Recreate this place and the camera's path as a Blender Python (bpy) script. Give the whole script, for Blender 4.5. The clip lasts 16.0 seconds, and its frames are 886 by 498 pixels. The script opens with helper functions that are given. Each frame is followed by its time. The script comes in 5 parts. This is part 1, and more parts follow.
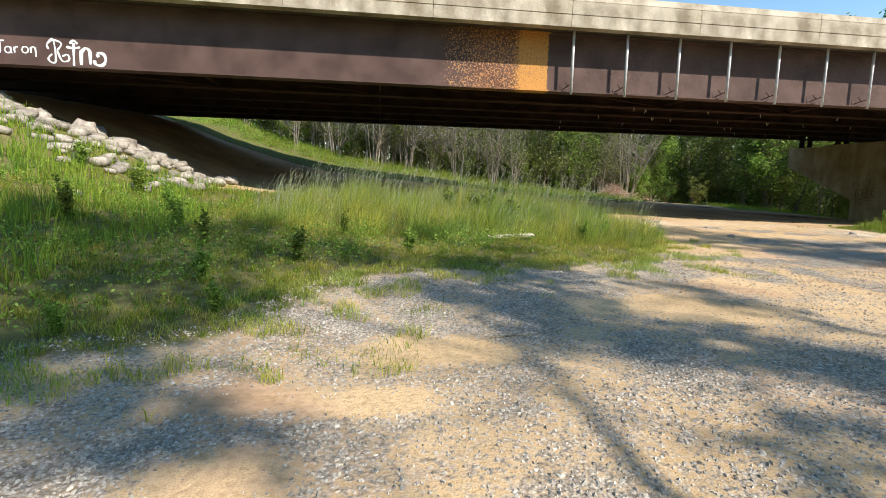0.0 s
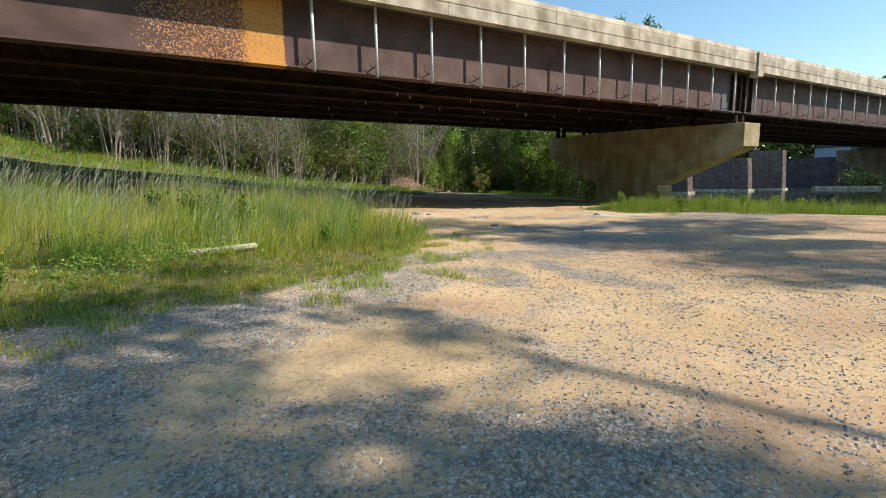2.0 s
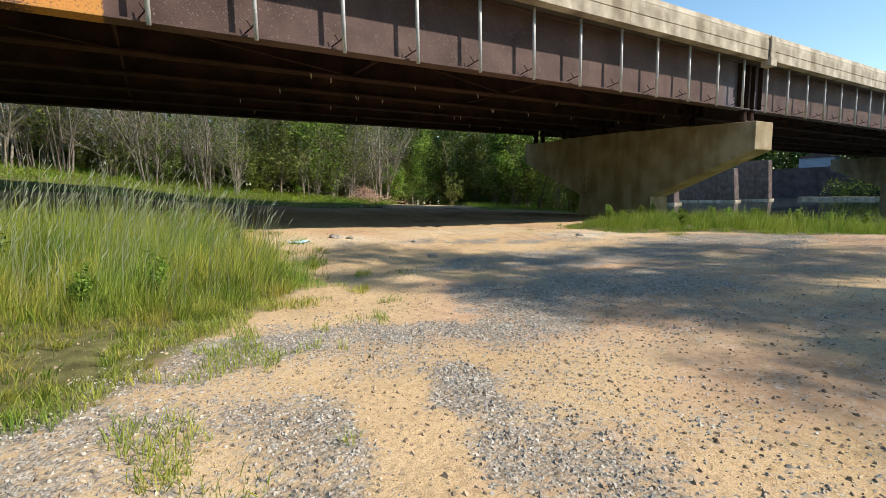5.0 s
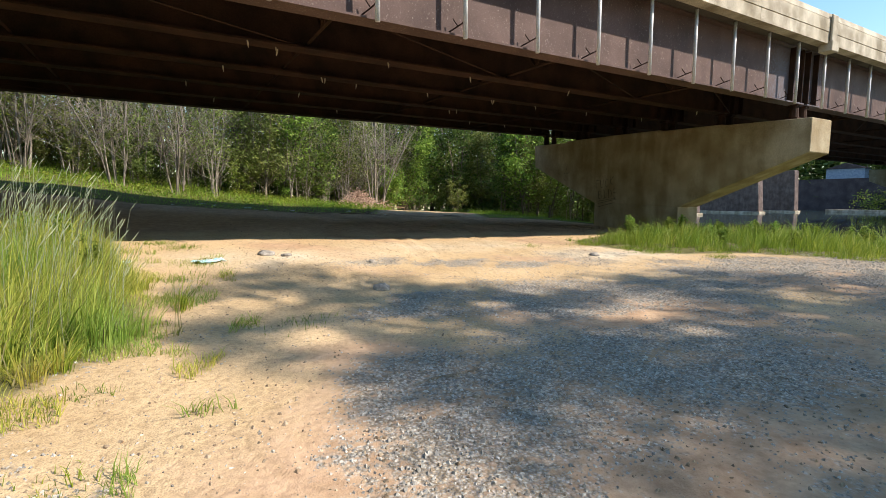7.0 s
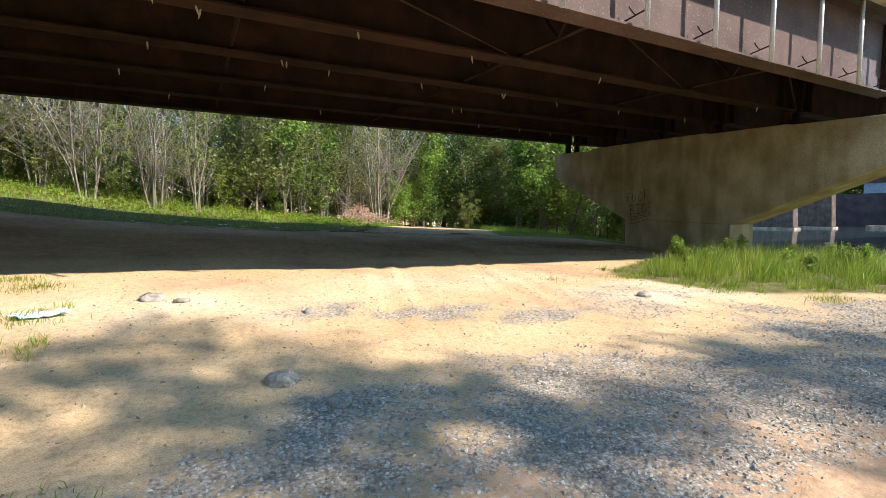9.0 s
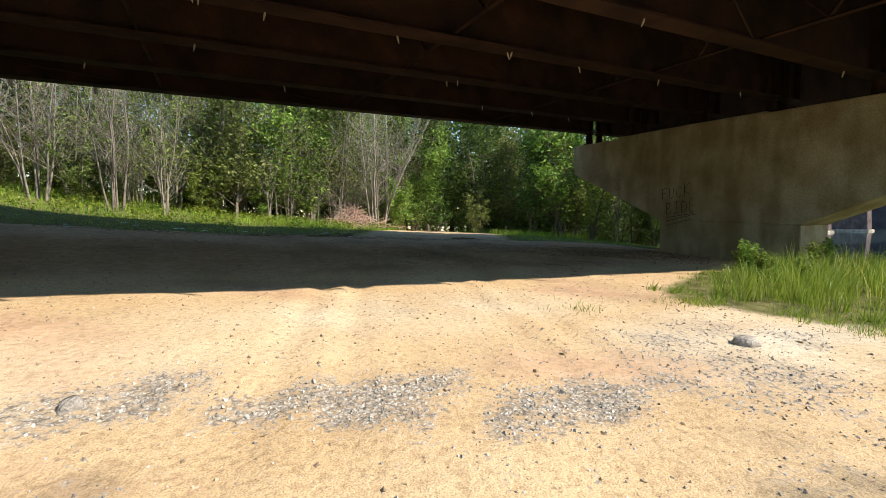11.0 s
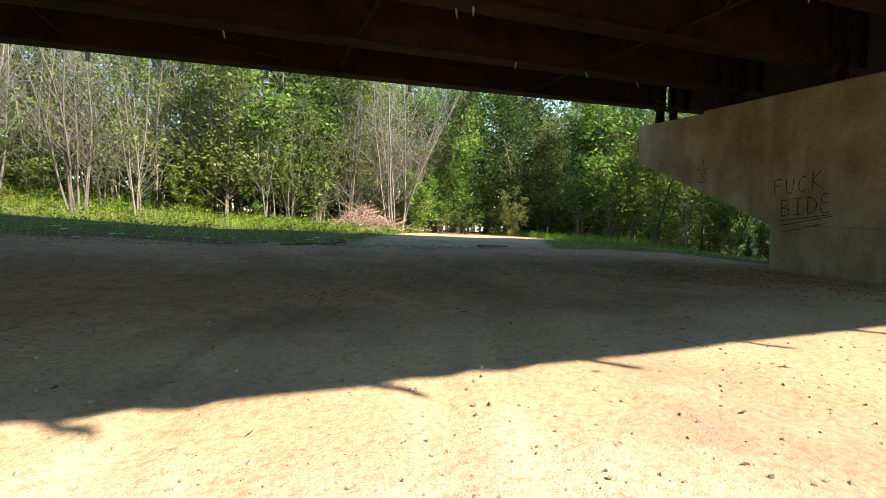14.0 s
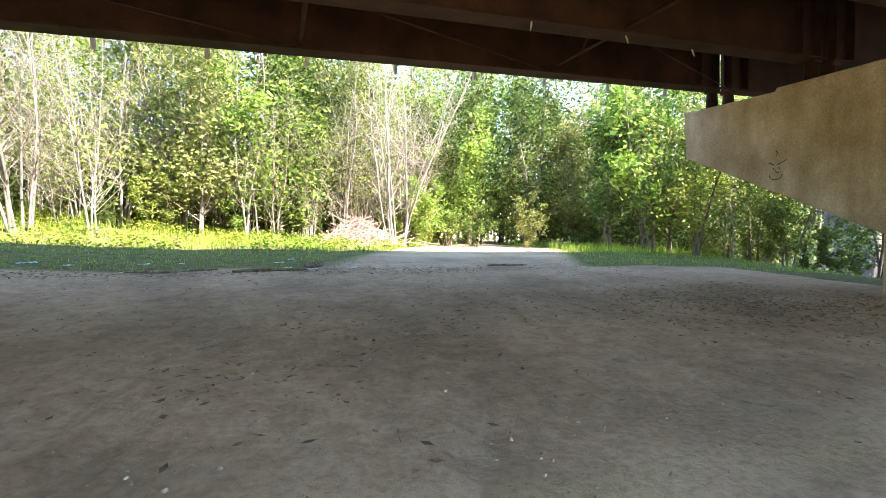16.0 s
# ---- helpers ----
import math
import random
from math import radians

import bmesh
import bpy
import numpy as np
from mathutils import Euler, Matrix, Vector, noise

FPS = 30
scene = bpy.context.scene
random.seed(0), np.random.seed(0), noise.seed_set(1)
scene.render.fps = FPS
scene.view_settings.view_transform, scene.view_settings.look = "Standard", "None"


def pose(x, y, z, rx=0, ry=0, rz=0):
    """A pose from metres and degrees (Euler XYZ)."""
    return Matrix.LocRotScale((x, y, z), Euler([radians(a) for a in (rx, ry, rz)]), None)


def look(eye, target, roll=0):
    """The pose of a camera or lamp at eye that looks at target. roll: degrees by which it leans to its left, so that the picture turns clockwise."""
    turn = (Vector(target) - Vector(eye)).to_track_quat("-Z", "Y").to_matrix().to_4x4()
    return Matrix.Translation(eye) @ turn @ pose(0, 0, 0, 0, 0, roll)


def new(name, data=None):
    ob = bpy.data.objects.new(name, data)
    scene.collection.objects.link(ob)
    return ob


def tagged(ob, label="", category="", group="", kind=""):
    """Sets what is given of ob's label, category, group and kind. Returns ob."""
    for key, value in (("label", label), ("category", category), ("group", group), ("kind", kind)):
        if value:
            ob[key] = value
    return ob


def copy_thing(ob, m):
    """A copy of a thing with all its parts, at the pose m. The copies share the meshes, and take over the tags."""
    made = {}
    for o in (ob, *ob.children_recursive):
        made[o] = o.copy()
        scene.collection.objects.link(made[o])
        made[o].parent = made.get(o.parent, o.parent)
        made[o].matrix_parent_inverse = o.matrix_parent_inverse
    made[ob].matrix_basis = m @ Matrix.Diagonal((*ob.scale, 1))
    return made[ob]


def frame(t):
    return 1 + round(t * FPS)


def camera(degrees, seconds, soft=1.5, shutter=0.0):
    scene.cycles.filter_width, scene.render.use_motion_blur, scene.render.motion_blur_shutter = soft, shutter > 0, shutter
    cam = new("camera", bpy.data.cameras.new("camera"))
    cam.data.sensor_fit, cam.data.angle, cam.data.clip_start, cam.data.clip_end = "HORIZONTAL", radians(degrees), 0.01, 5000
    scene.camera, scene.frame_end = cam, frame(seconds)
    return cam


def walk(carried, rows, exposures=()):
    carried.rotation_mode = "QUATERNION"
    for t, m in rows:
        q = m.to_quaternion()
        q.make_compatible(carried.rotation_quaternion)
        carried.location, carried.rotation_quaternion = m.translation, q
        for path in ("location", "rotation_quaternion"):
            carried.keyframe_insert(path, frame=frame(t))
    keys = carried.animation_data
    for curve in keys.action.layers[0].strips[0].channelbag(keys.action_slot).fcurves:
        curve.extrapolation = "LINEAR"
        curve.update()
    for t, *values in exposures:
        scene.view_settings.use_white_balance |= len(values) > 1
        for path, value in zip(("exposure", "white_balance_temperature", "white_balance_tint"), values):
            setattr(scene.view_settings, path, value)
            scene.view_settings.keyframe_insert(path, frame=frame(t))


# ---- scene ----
cam = camera(86.0, 16.0, soft=0.8)
METRES, EYE, TILT, LEAN, TURN = 26.8, 1.5, 0.0, 0.0, -7.7
ROWS = [
    (0.0, 0.0, 0.0, 0.0, 0.16, -7.51, -1.24),
    (0.5, 0.0209, 0.019, -0.0008, -7.51, -7.85, -0.62),
    (1.0, 0.0435, 0.0388, -0.0003, -13.38, -8.21, 0.12),
    (1.5, 0.0651, 0.059, -0.0015, -18.87, -8.75, 0.79),
    (2.0, 0.0865, 0.082, -0.0006, -22.06, -8.04, 0.9),
    (2.5, 0.1064, 0.1049, -0.0007, -23.48, -7.52, 0.39),
    (3.0, 0.1266, 0.1292, -0.0005, -23.94, -6.62, 0.38),
    (3.5, 0.1461, 0.1533, -0.001, -23.75, -6.71, 0.02),
    (4.0, 0.1668, 0.178, -0.0006, -24.63, -6.74, 0.94),
    (6.5, 0.2738, 0.3005, -0.003, -22.07, -6.59, 0.57),
    (7.0, 0.2924, 0.3265, -0.0024, -22.07, -6.06, -0.01),
    (7.5, 0.3091, 0.3532, -0.0021, -21.65, -4.8, -0.78),
    (8.0, 0.327, 0.3813, -0.002, -21.71, -4.42, -0.41),
    (8.5, 0.3433, 0.4092, -0.0013, -20.55, -4.4, -0.3),
    (9.0, 0.3601, 0.4371, -0.0012, -19.91, -4.28, -0.07),
    (11.5, 0.4429, 0.5765, -0.0085, -18.09, -3.63, 0.24),
    (12.0, 0.4603, 0.6011, -0.0088, -18.88, -3.92, 0.07),
    (12.5, 0.4748, 0.6265, -0.0069, -17.66, -3.41, -0.07),
    (13.0, 0.4882, 0.6521, -0.0065, -17.02, -3.98, 0.48),
    (13.5, 0.4959, 0.681, -0.006, -14.74, -3.93, -0.08),
    (14.0, 0.5024, 0.7121, -0.0031, -13.4, -3.83, 0.11),
    (14.5, 0.5091, 0.7413, 0.001, -11.95, -2.59, 0.31),
    (15.0, 0.5188, 0.7681, 0.0019, -11.61, -2.55, 0.38),
    (15.5, 0.5312, 0.7955, 0.0031, -10.81, -2.97, 1.18),
    (16.0, 0.5445, 0.8218, 0.0032, -11.44, -2.9, 1.37),
]
EXPOSURES = [(0.0, 0.52, 6500, 10), (2.0, 0.33, 6500, 10), (4.0, 0.24, 6500, 10), (6.5, 0.46, 6500, 11), (9.0, 0.90, 6400, 12), (11.5, 0.60, 6450, 10), (12.5, 0.60, 6500, 10), (13.0, 0.70, 6500, 10), (14.0, 1.15, 6500, 12), (14.5, 1.8, 6500, 17), (15.0, 2.25, 6500, 21), (15.5, 2.65, 6500, 23), (16.0, 2.8, 6500, 23)]
walk(cam, [(t, pose(0, 0, EYE, TILT, LEAN, TURN) @ pose(METRES * x, METRES * y, METRES * z, 90 + pitch, roll, yaw)) for t, x, y, z, yaw, pitch, roll in ROWS], EXPOSURES)


# ---- world, sun, exposure ----
SUN_TRAVEL = Vector((-0.95, 1.0, -1.24)).normalized()
world = bpy.data.worlds.new("sky_world")
world.use_nodes = True
scene.world = world
wn = world.node_tree.nodes
sky = wn.new("ShaderNodeTexSky")
sky.sky_type = "NISHITA"
sky.sun_disc = False
sky.sun_elevation = math.asin(-SUN_TRAVEL.z)
sky.sun_rotation = math.atan2(-SUN_TRAVEL.x, -SUN_TRAVEL.y)
sky.air_density, sky.dust_density, sky.ozone_density = 1.15, 0.0, 0.9
wn["Background"].inputs["Strength"].default_value = 0.14
deepen = wn.new("ShaderNodeHueSaturation")
deepen.inputs["Hue"].default_value, deepen.inputs["Saturation"].default_value, deepen.inputs["Value"].default_value = 0.495, 1.15, 1.08
world.node_tree.links.new(sky.outputs["Color"], deepen.inputs["Color"])
world.node_tree.links.new(deepen.outputs["Color"], wn["Background"].inputs["Color"])
sun = new("sun", bpy.data.lights.new("sun", "SUN"))
sun.data.energy, sun.data.angle, sun.data.color = 5.0, radians(0.9), (1.0, 0.92, 0.80)
sun.matrix_world = look((30, -30, 40), Vector((30, -30, 40)) + SUN_TRAVEL)


# ---- materials ----
def material(name, c1, c2, scale=4.0, fine=60.0, rough=0.8, bump=0.3, metal=0.0, island=0.0, per_object=0.0, detail=6.0):
    """Two colours mixed by coarse noise, broken by fine noise, with relief."""
    m = bpy.data.materials.new(name)
    m.use_nodes = True
    n, l = m.node_tree.nodes, m.node_tree.links
    b = n["Principled BSDF"]
    tc = n.new("ShaderNodeTexCoord")
    a = n.new("ShaderNodeTexNoise")
    a.inputs["Scale"].default_value, a.inputs["Detail"].default_value = scale, detail
    f = n.new("ShaderNodeTexNoise")
    f.inputs["Scale"].default_value, f.inputs["Detail"].default_value = fine, 3.0
    l.new(tc.outputs["Object"], a.inputs["Vector"])
    l.new(tc.outputs["Object"], f.inputs["Vector"])
    ramp = n.new("ShaderNodeValToRGB")
    ramp.color_ramp.elements[0].position, ramp.color_ramp.elements[1].position = 0.33, 0.68
    ramp.color_ramp.elements[0].color, ramp.color_ramp.elements[1].color = (*c1, 1), (*c2, 1)
    l.new(a.outputs["Fac"], ramp.inputs["Fac"])
    hsv = n.new("ShaderNodeHueSaturation")
    mr = n.new("ShaderNodeMapRange")
    mr.inputs["From Min"].default_value, mr.inputs["From Max"].default_value = 0.3, 0.7
    mr.inputs["To Min"].default_value, mr.inputs["To Max"].default_value = 0.78, 1.2
    l.new(f.outputs["Fac"], mr.inputs["Value"])
    val = mr.outputs["Result"]
    for amount, src in ((island, "geo"), (per_object, "obj")):
        if amount:
            g = n.new("ShaderNodeNewGeometry" if src == "geo" else "ShaderNodeObjectInfo")
            r2 = n.new("ShaderNodeMapRange")
            r2.inputs["To Min"].default_value, r2.inputs["To Max"].default_value = 1 - amount, 1 + amount
            l.new(g.outputs["Random Per Island" if src == "geo" else "Random"], r2.inputs["Value"])
            mu = n.new("ShaderNodeMath")
            mu.operation = "MULTIPLY"
            l.new(val, mu.inputs[0])
            l.new(r2.outputs["Result"], mu.inputs[1])
            val = mu.outputs["Value"]
    l.new(val, hsv.inputs["Value"])
    l.new(ramp.outputs["Color"], hsv.inputs["Color"])
    l.new(hsv.outputs["Color"], b.inputs["Base Color"])
    b.inputs["Roughness"].default_value, b.inputs["Metallic"].default_value = rough, metal
    b.inputs["Specular IOR Level"].default_value = 0.5 if rough < 0.5 else 0.15
    if bump:
        bp = n.new("ShaderNodeBump")
        bp.inputs["Strength"].default_value, bp.inputs["Distance"].default_value = bump, 0.02
        l.new(f.outputs["Fac"], bp.inputs["Height"])
        l.new(bp.outputs["Normal"], b.inputs["Normal"])
    return m


def leaf_material(name, c1, c2, glow=0.35, rough=0.55, patch=1.1, low=(0.66, 0.70, 0.64), high=(1.15, 1.15, 1.12)):
    """Leaf or blade: colour varies by piece; part of the light passes through."""
    m = bpy.data.materials.new(name)
    m.use_nodes = True
    n, l = m.node_tree.nodes, m.node_tree.links
    b, out = n["Principled BSDF"], n["Material Output"]
    g = n.new("ShaderNodeNewGeometry")
    oi = n.new("ShaderNodeObjectInfo")
    ramp = n.new("ShaderNodeValToRGB")
    ramp.color_ramp.elements[0].color, ramp.color_ramp.elements[1].color = (*c1, 1), (*c2, 1)
    l.new(g.outputs["Random Per Island"], ramp.inputs["Fac"])
    hsv = n.new("ShaderNodeHueSaturation")
    r1, r2 = n.new("ShaderNodeMapRange"), n.new("ShaderNodeMapRange")
    r1.inputs["To Min"].default_value, r1.inputs["To Max"].default_value = 0.48, 0.52
    r2.inputs["To Min"].default_value, r2.inputs["To Max"].default_value = 0.75, 1.25
    l.new(oi.outputs["Random"], r1.inputs["Value"])
    l.new(oi.outputs["Random"], r2.inputs["Value"])
    l.new(r1.outputs["Result"], hsv.inputs["Hue"])
    l.new(r2.outputs["Result"], hsv.inputs["Value"])
    tc, nz = n.new("ShaderNodeTexCoord"), n.new("ShaderNodeTexNoise")
    nz.inputs["Scale"].default_value, nz.inputs["Detail"].default_value = patch, 3.0
    l.new(tc.outputs["Object"], nz.inputs["Vector"])
    r3 = n.new("ShaderNodeValToRGB")
    r3.color_ramp.elements[0].position, r3.color_ramp.elements[1].position = 0.36, 0.64
    r3.color_ramp.elements[0].color, r3.color_ramp.elements[1].color = (*low, 1), (*high, 1)
    l.new(nz.outputs["Fac"], r3.inputs["Fac"])
    mu = n.new("ShaderNodeMix")
    mu.data_type, mu.blend_type = "RGBA", "MULTIPLY"
    mu.inputs["Factor"].default_value = 1.0
    l.new(ramp.outputs["Color"], mu.inputs["A"])
    l.new(r3.outputs["Color"], mu.inputs["B"])
    l.new(mu.outputs["Result"], hsv.inputs["Color"])
    l.new(hsv.outputs["Color"], b.inputs["Base Color"])
    b.inputs["Roughness"].default_value = rough
    b.inputs["Specular IOR Level"].default_value = 0.25
    t = n.new("ShaderNodeBsdfTranslucent")
    l.new(hsv.outputs["Color"], t.inputs["Color"])
    mix = n.new("ShaderNodeMixShader")
    mix.inputs["Fac"].default_value = glow
    l.new(b.outputs["BSDF"], mix.inputs[1])
    l.new(t.outputs["BSDF"], mix.inputs[2])
    l.new(mix.outputs["Shader"], out.inputs["Surface"])
    return m


def ground_material():
    """Sandy dirt, red clay, crushed grey gravel and mossy soil, mixed by the sheet's own mask."""
    m = bpy.data.materials.new("dirt_and_gravel")
    m.use_nodes = True
    n, l = m.node_tree.nodes, m.node_tree.links
    b = n["Principled BSDF"]
    tc = n.new("ShaderNodeTexCoord")
    at = n.new("ShaderNodeAttribute")
    at.attribute_name = "mask"
    sep = n.new("ShaderNodeSeparateColor")
    l.new(at.outputs["Color"], sep.inputs["Color"])

    def tex(kind, scale, detail=5.0):
        t = n.new(kind)
        t.inputs["Scale"].default_value = scale
        if kind == "ShaderNodeTexNoise":
            t.inputs["Detail"].default_value = detail
        l.new(tc.outputs["Object"], t.inputs["Vector"])
        return t

    def ramp(src, c1, c2, p1=0.3, p2=0.7):
        r = n.new("ShaderNodeValToRGB")
        r.color_ramp.elements[0].position, r.color_ramp.elements[1].position = p1, p2
        r.color_ramp.elements[0].color, r.color_ramp.elements[1].color = (*c1, 1), (*c2, 1)
        l.new(src, r.inputs["Fac"])
        return r.outputs["Color"]

    def mix(fac, c1, c2, blend="MIX"):
        x = n.new("ShaderNodeMix")
        x.data_type, x.blend_type = "RGBA", blend
        if isinstance(fac, float):
            x.inputs["Factor"].default_value = fac
        else:
            l.new(fac, x.inputs["Factor"])
        l.new(c1, x.inputs["A"])
        l.new(c2, x.inputs["B"])
        return x.outputs["Result"]

    def sharpen(src, noise_out, lo, hi, amount=0.5):
        a = n.new("ShaderNodeMath")
        a.operation = "MULTIPLY_ADD"
        l.new(noise_out, a.inputs[0])
        a.inputs[1].default_value = amount
        l.new(src, a.inputs[2])
        r = n.new("ShaderNodeMapRange")
        r.inputs["From Min"].default_value, r.inputs["From Max"].default_value = lo + amount * 0.5, hi + amount * 0.5
        l.new(a.outputs["Value"], r.inputs["Value"])
        return r.outputs["Result"]

    big, mid, fine, grit = tex("ShaderNodeTexNoise", 0.55), tex("ShaderNodeTexNoise", 5.0), tex("ShaderNodeTexNoise", 90.0, 4.0), tex("ShaderNodeTexNoise", 17.0, 8.0)
    sand = ramp(big.outputs["Fac"], (0.52, 0.36, 0.195), (0.66, 0.48, 0.285))
    speck = ramp(fine.outputs["Fac"], (0.45, 0.44, 0.43), (1.12, 1.1, 1.08), 0.34, 0.56)
    sand = mix(at.outputs["Alpha"], sand, ramp(mid.outputs["Fac"], (0.60, 0.52, 0.39), (0.76, 0.68, 0.54)))
    sand = mix(0.55, sand, speck, "MULTIPLY")
    sand = mix(0.4, sand, ramp(grit.outputs["Fac"], (0.55, 0.52, 0.48), (1.12, 1.12, 1.12), 0.34, 0.52), "MULTIPLY")
    clay = ramp(mid.outputs["Fac"], (0.42, 0.265, 0.16), (0.58, 0.39, 0.245))
    clay = mix(0.6, clay, ramp(big.outputs["Fac"], (0.66, 0.64, 0.62), (1.1, 1.1, 1.1), 0.36, 0.58), "MULTIPLY")
    clay = mix(0.3, clay, ramp(grit.outputs["Fac"], (0.55, 0.53, 0.5), (1.15, 1.15, 1.15), 0.36, 0.56), "MULTIPLY")
    vor = tex("ShaderNodeTexVoronoi", 44.0)
    pebble = tex("ShaderNodeTexVoronoi", 23.0)
    grey = n.new("ShaderNodeHueSaturation")
    grey.inputs["Saturation"].default_value, grey.inputs["Value"].default_value = 0.06, 1.0
    l.new(vor.outputs["Color"], grey.inputs["Color"])
    stones = mix(0.68, grey.outputs["Color"], ramp(mid.outputs["Fac"], (0.30, 0.26, 0.205), (0.49, 0.44, 0.365)))
    dust = ramp(mid.outputs["Fac"], (0.38, 0.30, 0.205), (0.54, 0.44, 0.32))
    stones = mix(ramp(fine.outputs["Fac"], (0, 0, 0), (1, 1, 1), 0.44, 0.60), stones, dust)
    # gaps between stones darkened in the colour: dirt plus painted occlusion
    stones = mix(0.65, stones, ramp(vor.outputs["Distance"], (1.02, 1.0, 0.98), (0.42, 0.37, 0.31), 0.25, 0.70), "MULTIPLY")
    stones = mix(0.65, stones, ramp(pebble.outputs["Distance"], (1.18, 1.16, 1.14), (0.52, 0.49, 0.46), 0.28, 0.62), "MULTIPLY")
    scree = n.new("ShaderNodeHueSaturation")
    scree.inputs["Saturation"].default_value, scree.inputs["Value"].default_value = 0.10, 1.0
    l.new(pebble.outputs["Color"], scree.inputs["Color"])
    dots = ramp(pebble.outputs["Distance"], (1, 1, 1), (0, 0, 0), 0.12, 0.17)
    rare = mix(1.0, dots, ramp(grit.outputs["Fac"], (0, 0, 0), (1, 1, 1), 0.56, 0.62), "MULTIPLY")
    soil = ramp(mid.outputs["Fac"], (0.085, 0.075, 0.03), (0.20, 0.19, 0.07))
    c = mix(sharpen(sep.outputs["Blue"], mid.outputs["Fac"], 0.45, 0.75), sand, clay)
    c = mix(rare, c, mix(0.8, scree.outputs["Color"], dust))
    gfac = sharpen(sep.outputs["Red"], grit.outputs["Fac"], 0.34, 0.74, 1.7)
    c = mix(gfac, c, stones)
    c = mix(sharpen(sep.outputs["Green"], mid.outputs["Fac"], 0.3, 0.75, 0.7), c, soil)
    l.new(c, b.inputs["Base Color"])
    b.inputs["Roughness"].default_value, b.inputs["Specular IOR Level"].default_value = 0.95, 0.1
    hgt = n.new("ShaderNodeMath")
    hgt.operation = "MULTIPLY_ADD"
    neg = n.new("ShaderNodeMath")
    neg.operation = "MULTIPLY"
    neg.inputs[1].default_value = -1.6
    l.new(vor.outputs["Distance"], neg.inputs[0])
    l.new(neg.outputs["Value"], hgt.inputs[0])
    l.new(gfac, hgt.inputs[1])
    l.new(fine.outputs["Fac"], hgt.inputs[2])
    b1, b2 = n.new("ShaderNodeBump"), n.new("ShaderNodeBump")
    b1.inputs["Strength"].default_value, b1.inputs["Distance"].default_value = 0.5, 0.014
    b2.inputs["Strength"].default_value, b2.inputs["Distance"].default_value = 0.4, 0.045
    l.new(hgt.outputs["Value"], b1.inputs["Height"])
    l.new(grit.outputs["Fac"], b2.inputs["Height"])
    l.new(b2.outputs["Normal"], b1.inputs["Normal"])
    l.new(b1.outputs["Normal"], b.inputs["Normal"])
    return m


def fascia_material():
    """Dark weathered girder steel; peeled speckles, one orange rust patch and a painted bluish reflection on the web.
    """
    m = material("weathered_girder_steel", (0.084, 0.052, 0.045), (0.142, 0.090, 0.077), 1.2, 45, 0.6, 0.15)
    n, l = m.node_tree.nodes, m.node_tree.links
    b = n["Principled BSDF"]
    base = b.inputs["Base Color"].links[0].from_socket
    tc = n.new("ShaderNodeTexCoord")
    sep = n.new("ShaderNodeSeparateXYZ")
    l.new(tc.outputs["Object"], sep.inputs["Vector"])
    nz = n.new("ShaderNodeTexNoise")
    nz.inputs["Scale"].default_value, nz.inputs["Detail"].default_value = 24.0, 10.0
    l.new(tc.outputs["Object"], nz.inputs["Vector"])

    def band(lo0, lo1, hi0, hi1):
        r1, r2 = n.new("ShaderNodeMapRange"), n.new("ShaderNodeMapRange")
        r1.inputs["From Min"].default_value, r1.inputs["From Max"].default_value = lo0, lo1
        r2.inputs["From Min"].default_value, r2.inputs["From Max"].default_value = hi0, hi1
        r2.inputs["To Min"].default_value, r2.inputs["To Max"].default_value = 1.0, 0.0
        l.new(sep.outputs["X"], r1.inputs["Value"])
        l.new(sep.outputs["X"], r2.inputs["Value"])
        mu = n.new("ShaderNodeMath")
        mu.operation = "MULTIPLY"
        l.new(r1.outputs["Result"], mu.inputs[0])
        l.new(r2.outputs["Result"], mu.inputs[1])
        return mu.outputs["Value"]

    def thresh(fac, at, wide):
        a = n.new("ShaderNodeMath")
        a.operation = "ADD"
        l.new(fac, a.inputs[0])
        l.new(nz.outputs["Fac"], a.inputs[1])
        r = n.new("ShaderNodeMapRange")
        r.inputs["From Min"].default_value, r.inputs["From Max"].default_value = at, at + wide
        l.new(a.outputs["Value"], r.inputs["Value"])
        return r.outputs["Result"]

    def over(fac, c1, colour):
        x = n.new("ShaderNodeMix")
        x.data_type = "RGBA"
        l.new(fac, x.inputs["Factor"])
        l.new(c1, x.inputs["A"])
        x.inputs["B"].default_value = (*colour, 1)
        return x.outputs["Result"]

    c = over(thresh(band(-3.0, 3.4, 5.2, 6.4), 1.44, 0.10), base, (0.27, 0.115, 0.05))
    c = over(thresh(band(-1.0, 2.4, 5.2, 6.4), 1.56, 0.03), c, (0.50, 0.27, 0.12))
    c = over(thresh(band(3.9, 4.9, 5.85, 6.0), 1.22, 0.26), c, (0.60, 0.29, 0.08))
    c = over(thresh(band(6.3, 6.6, 70, 75), 1.62, 0.05), c, (0.22, 0.165, 0.14))
    # soft bluish reflection near the pier, painted into the web colour
    c = over(thresh(band(24.5, 28.0, 30.5, 33.5), 1.25, 0.6), c, (0.17, 0.18, 0.22))
    l.new(c, b.inputs["Base Color"])
    return m


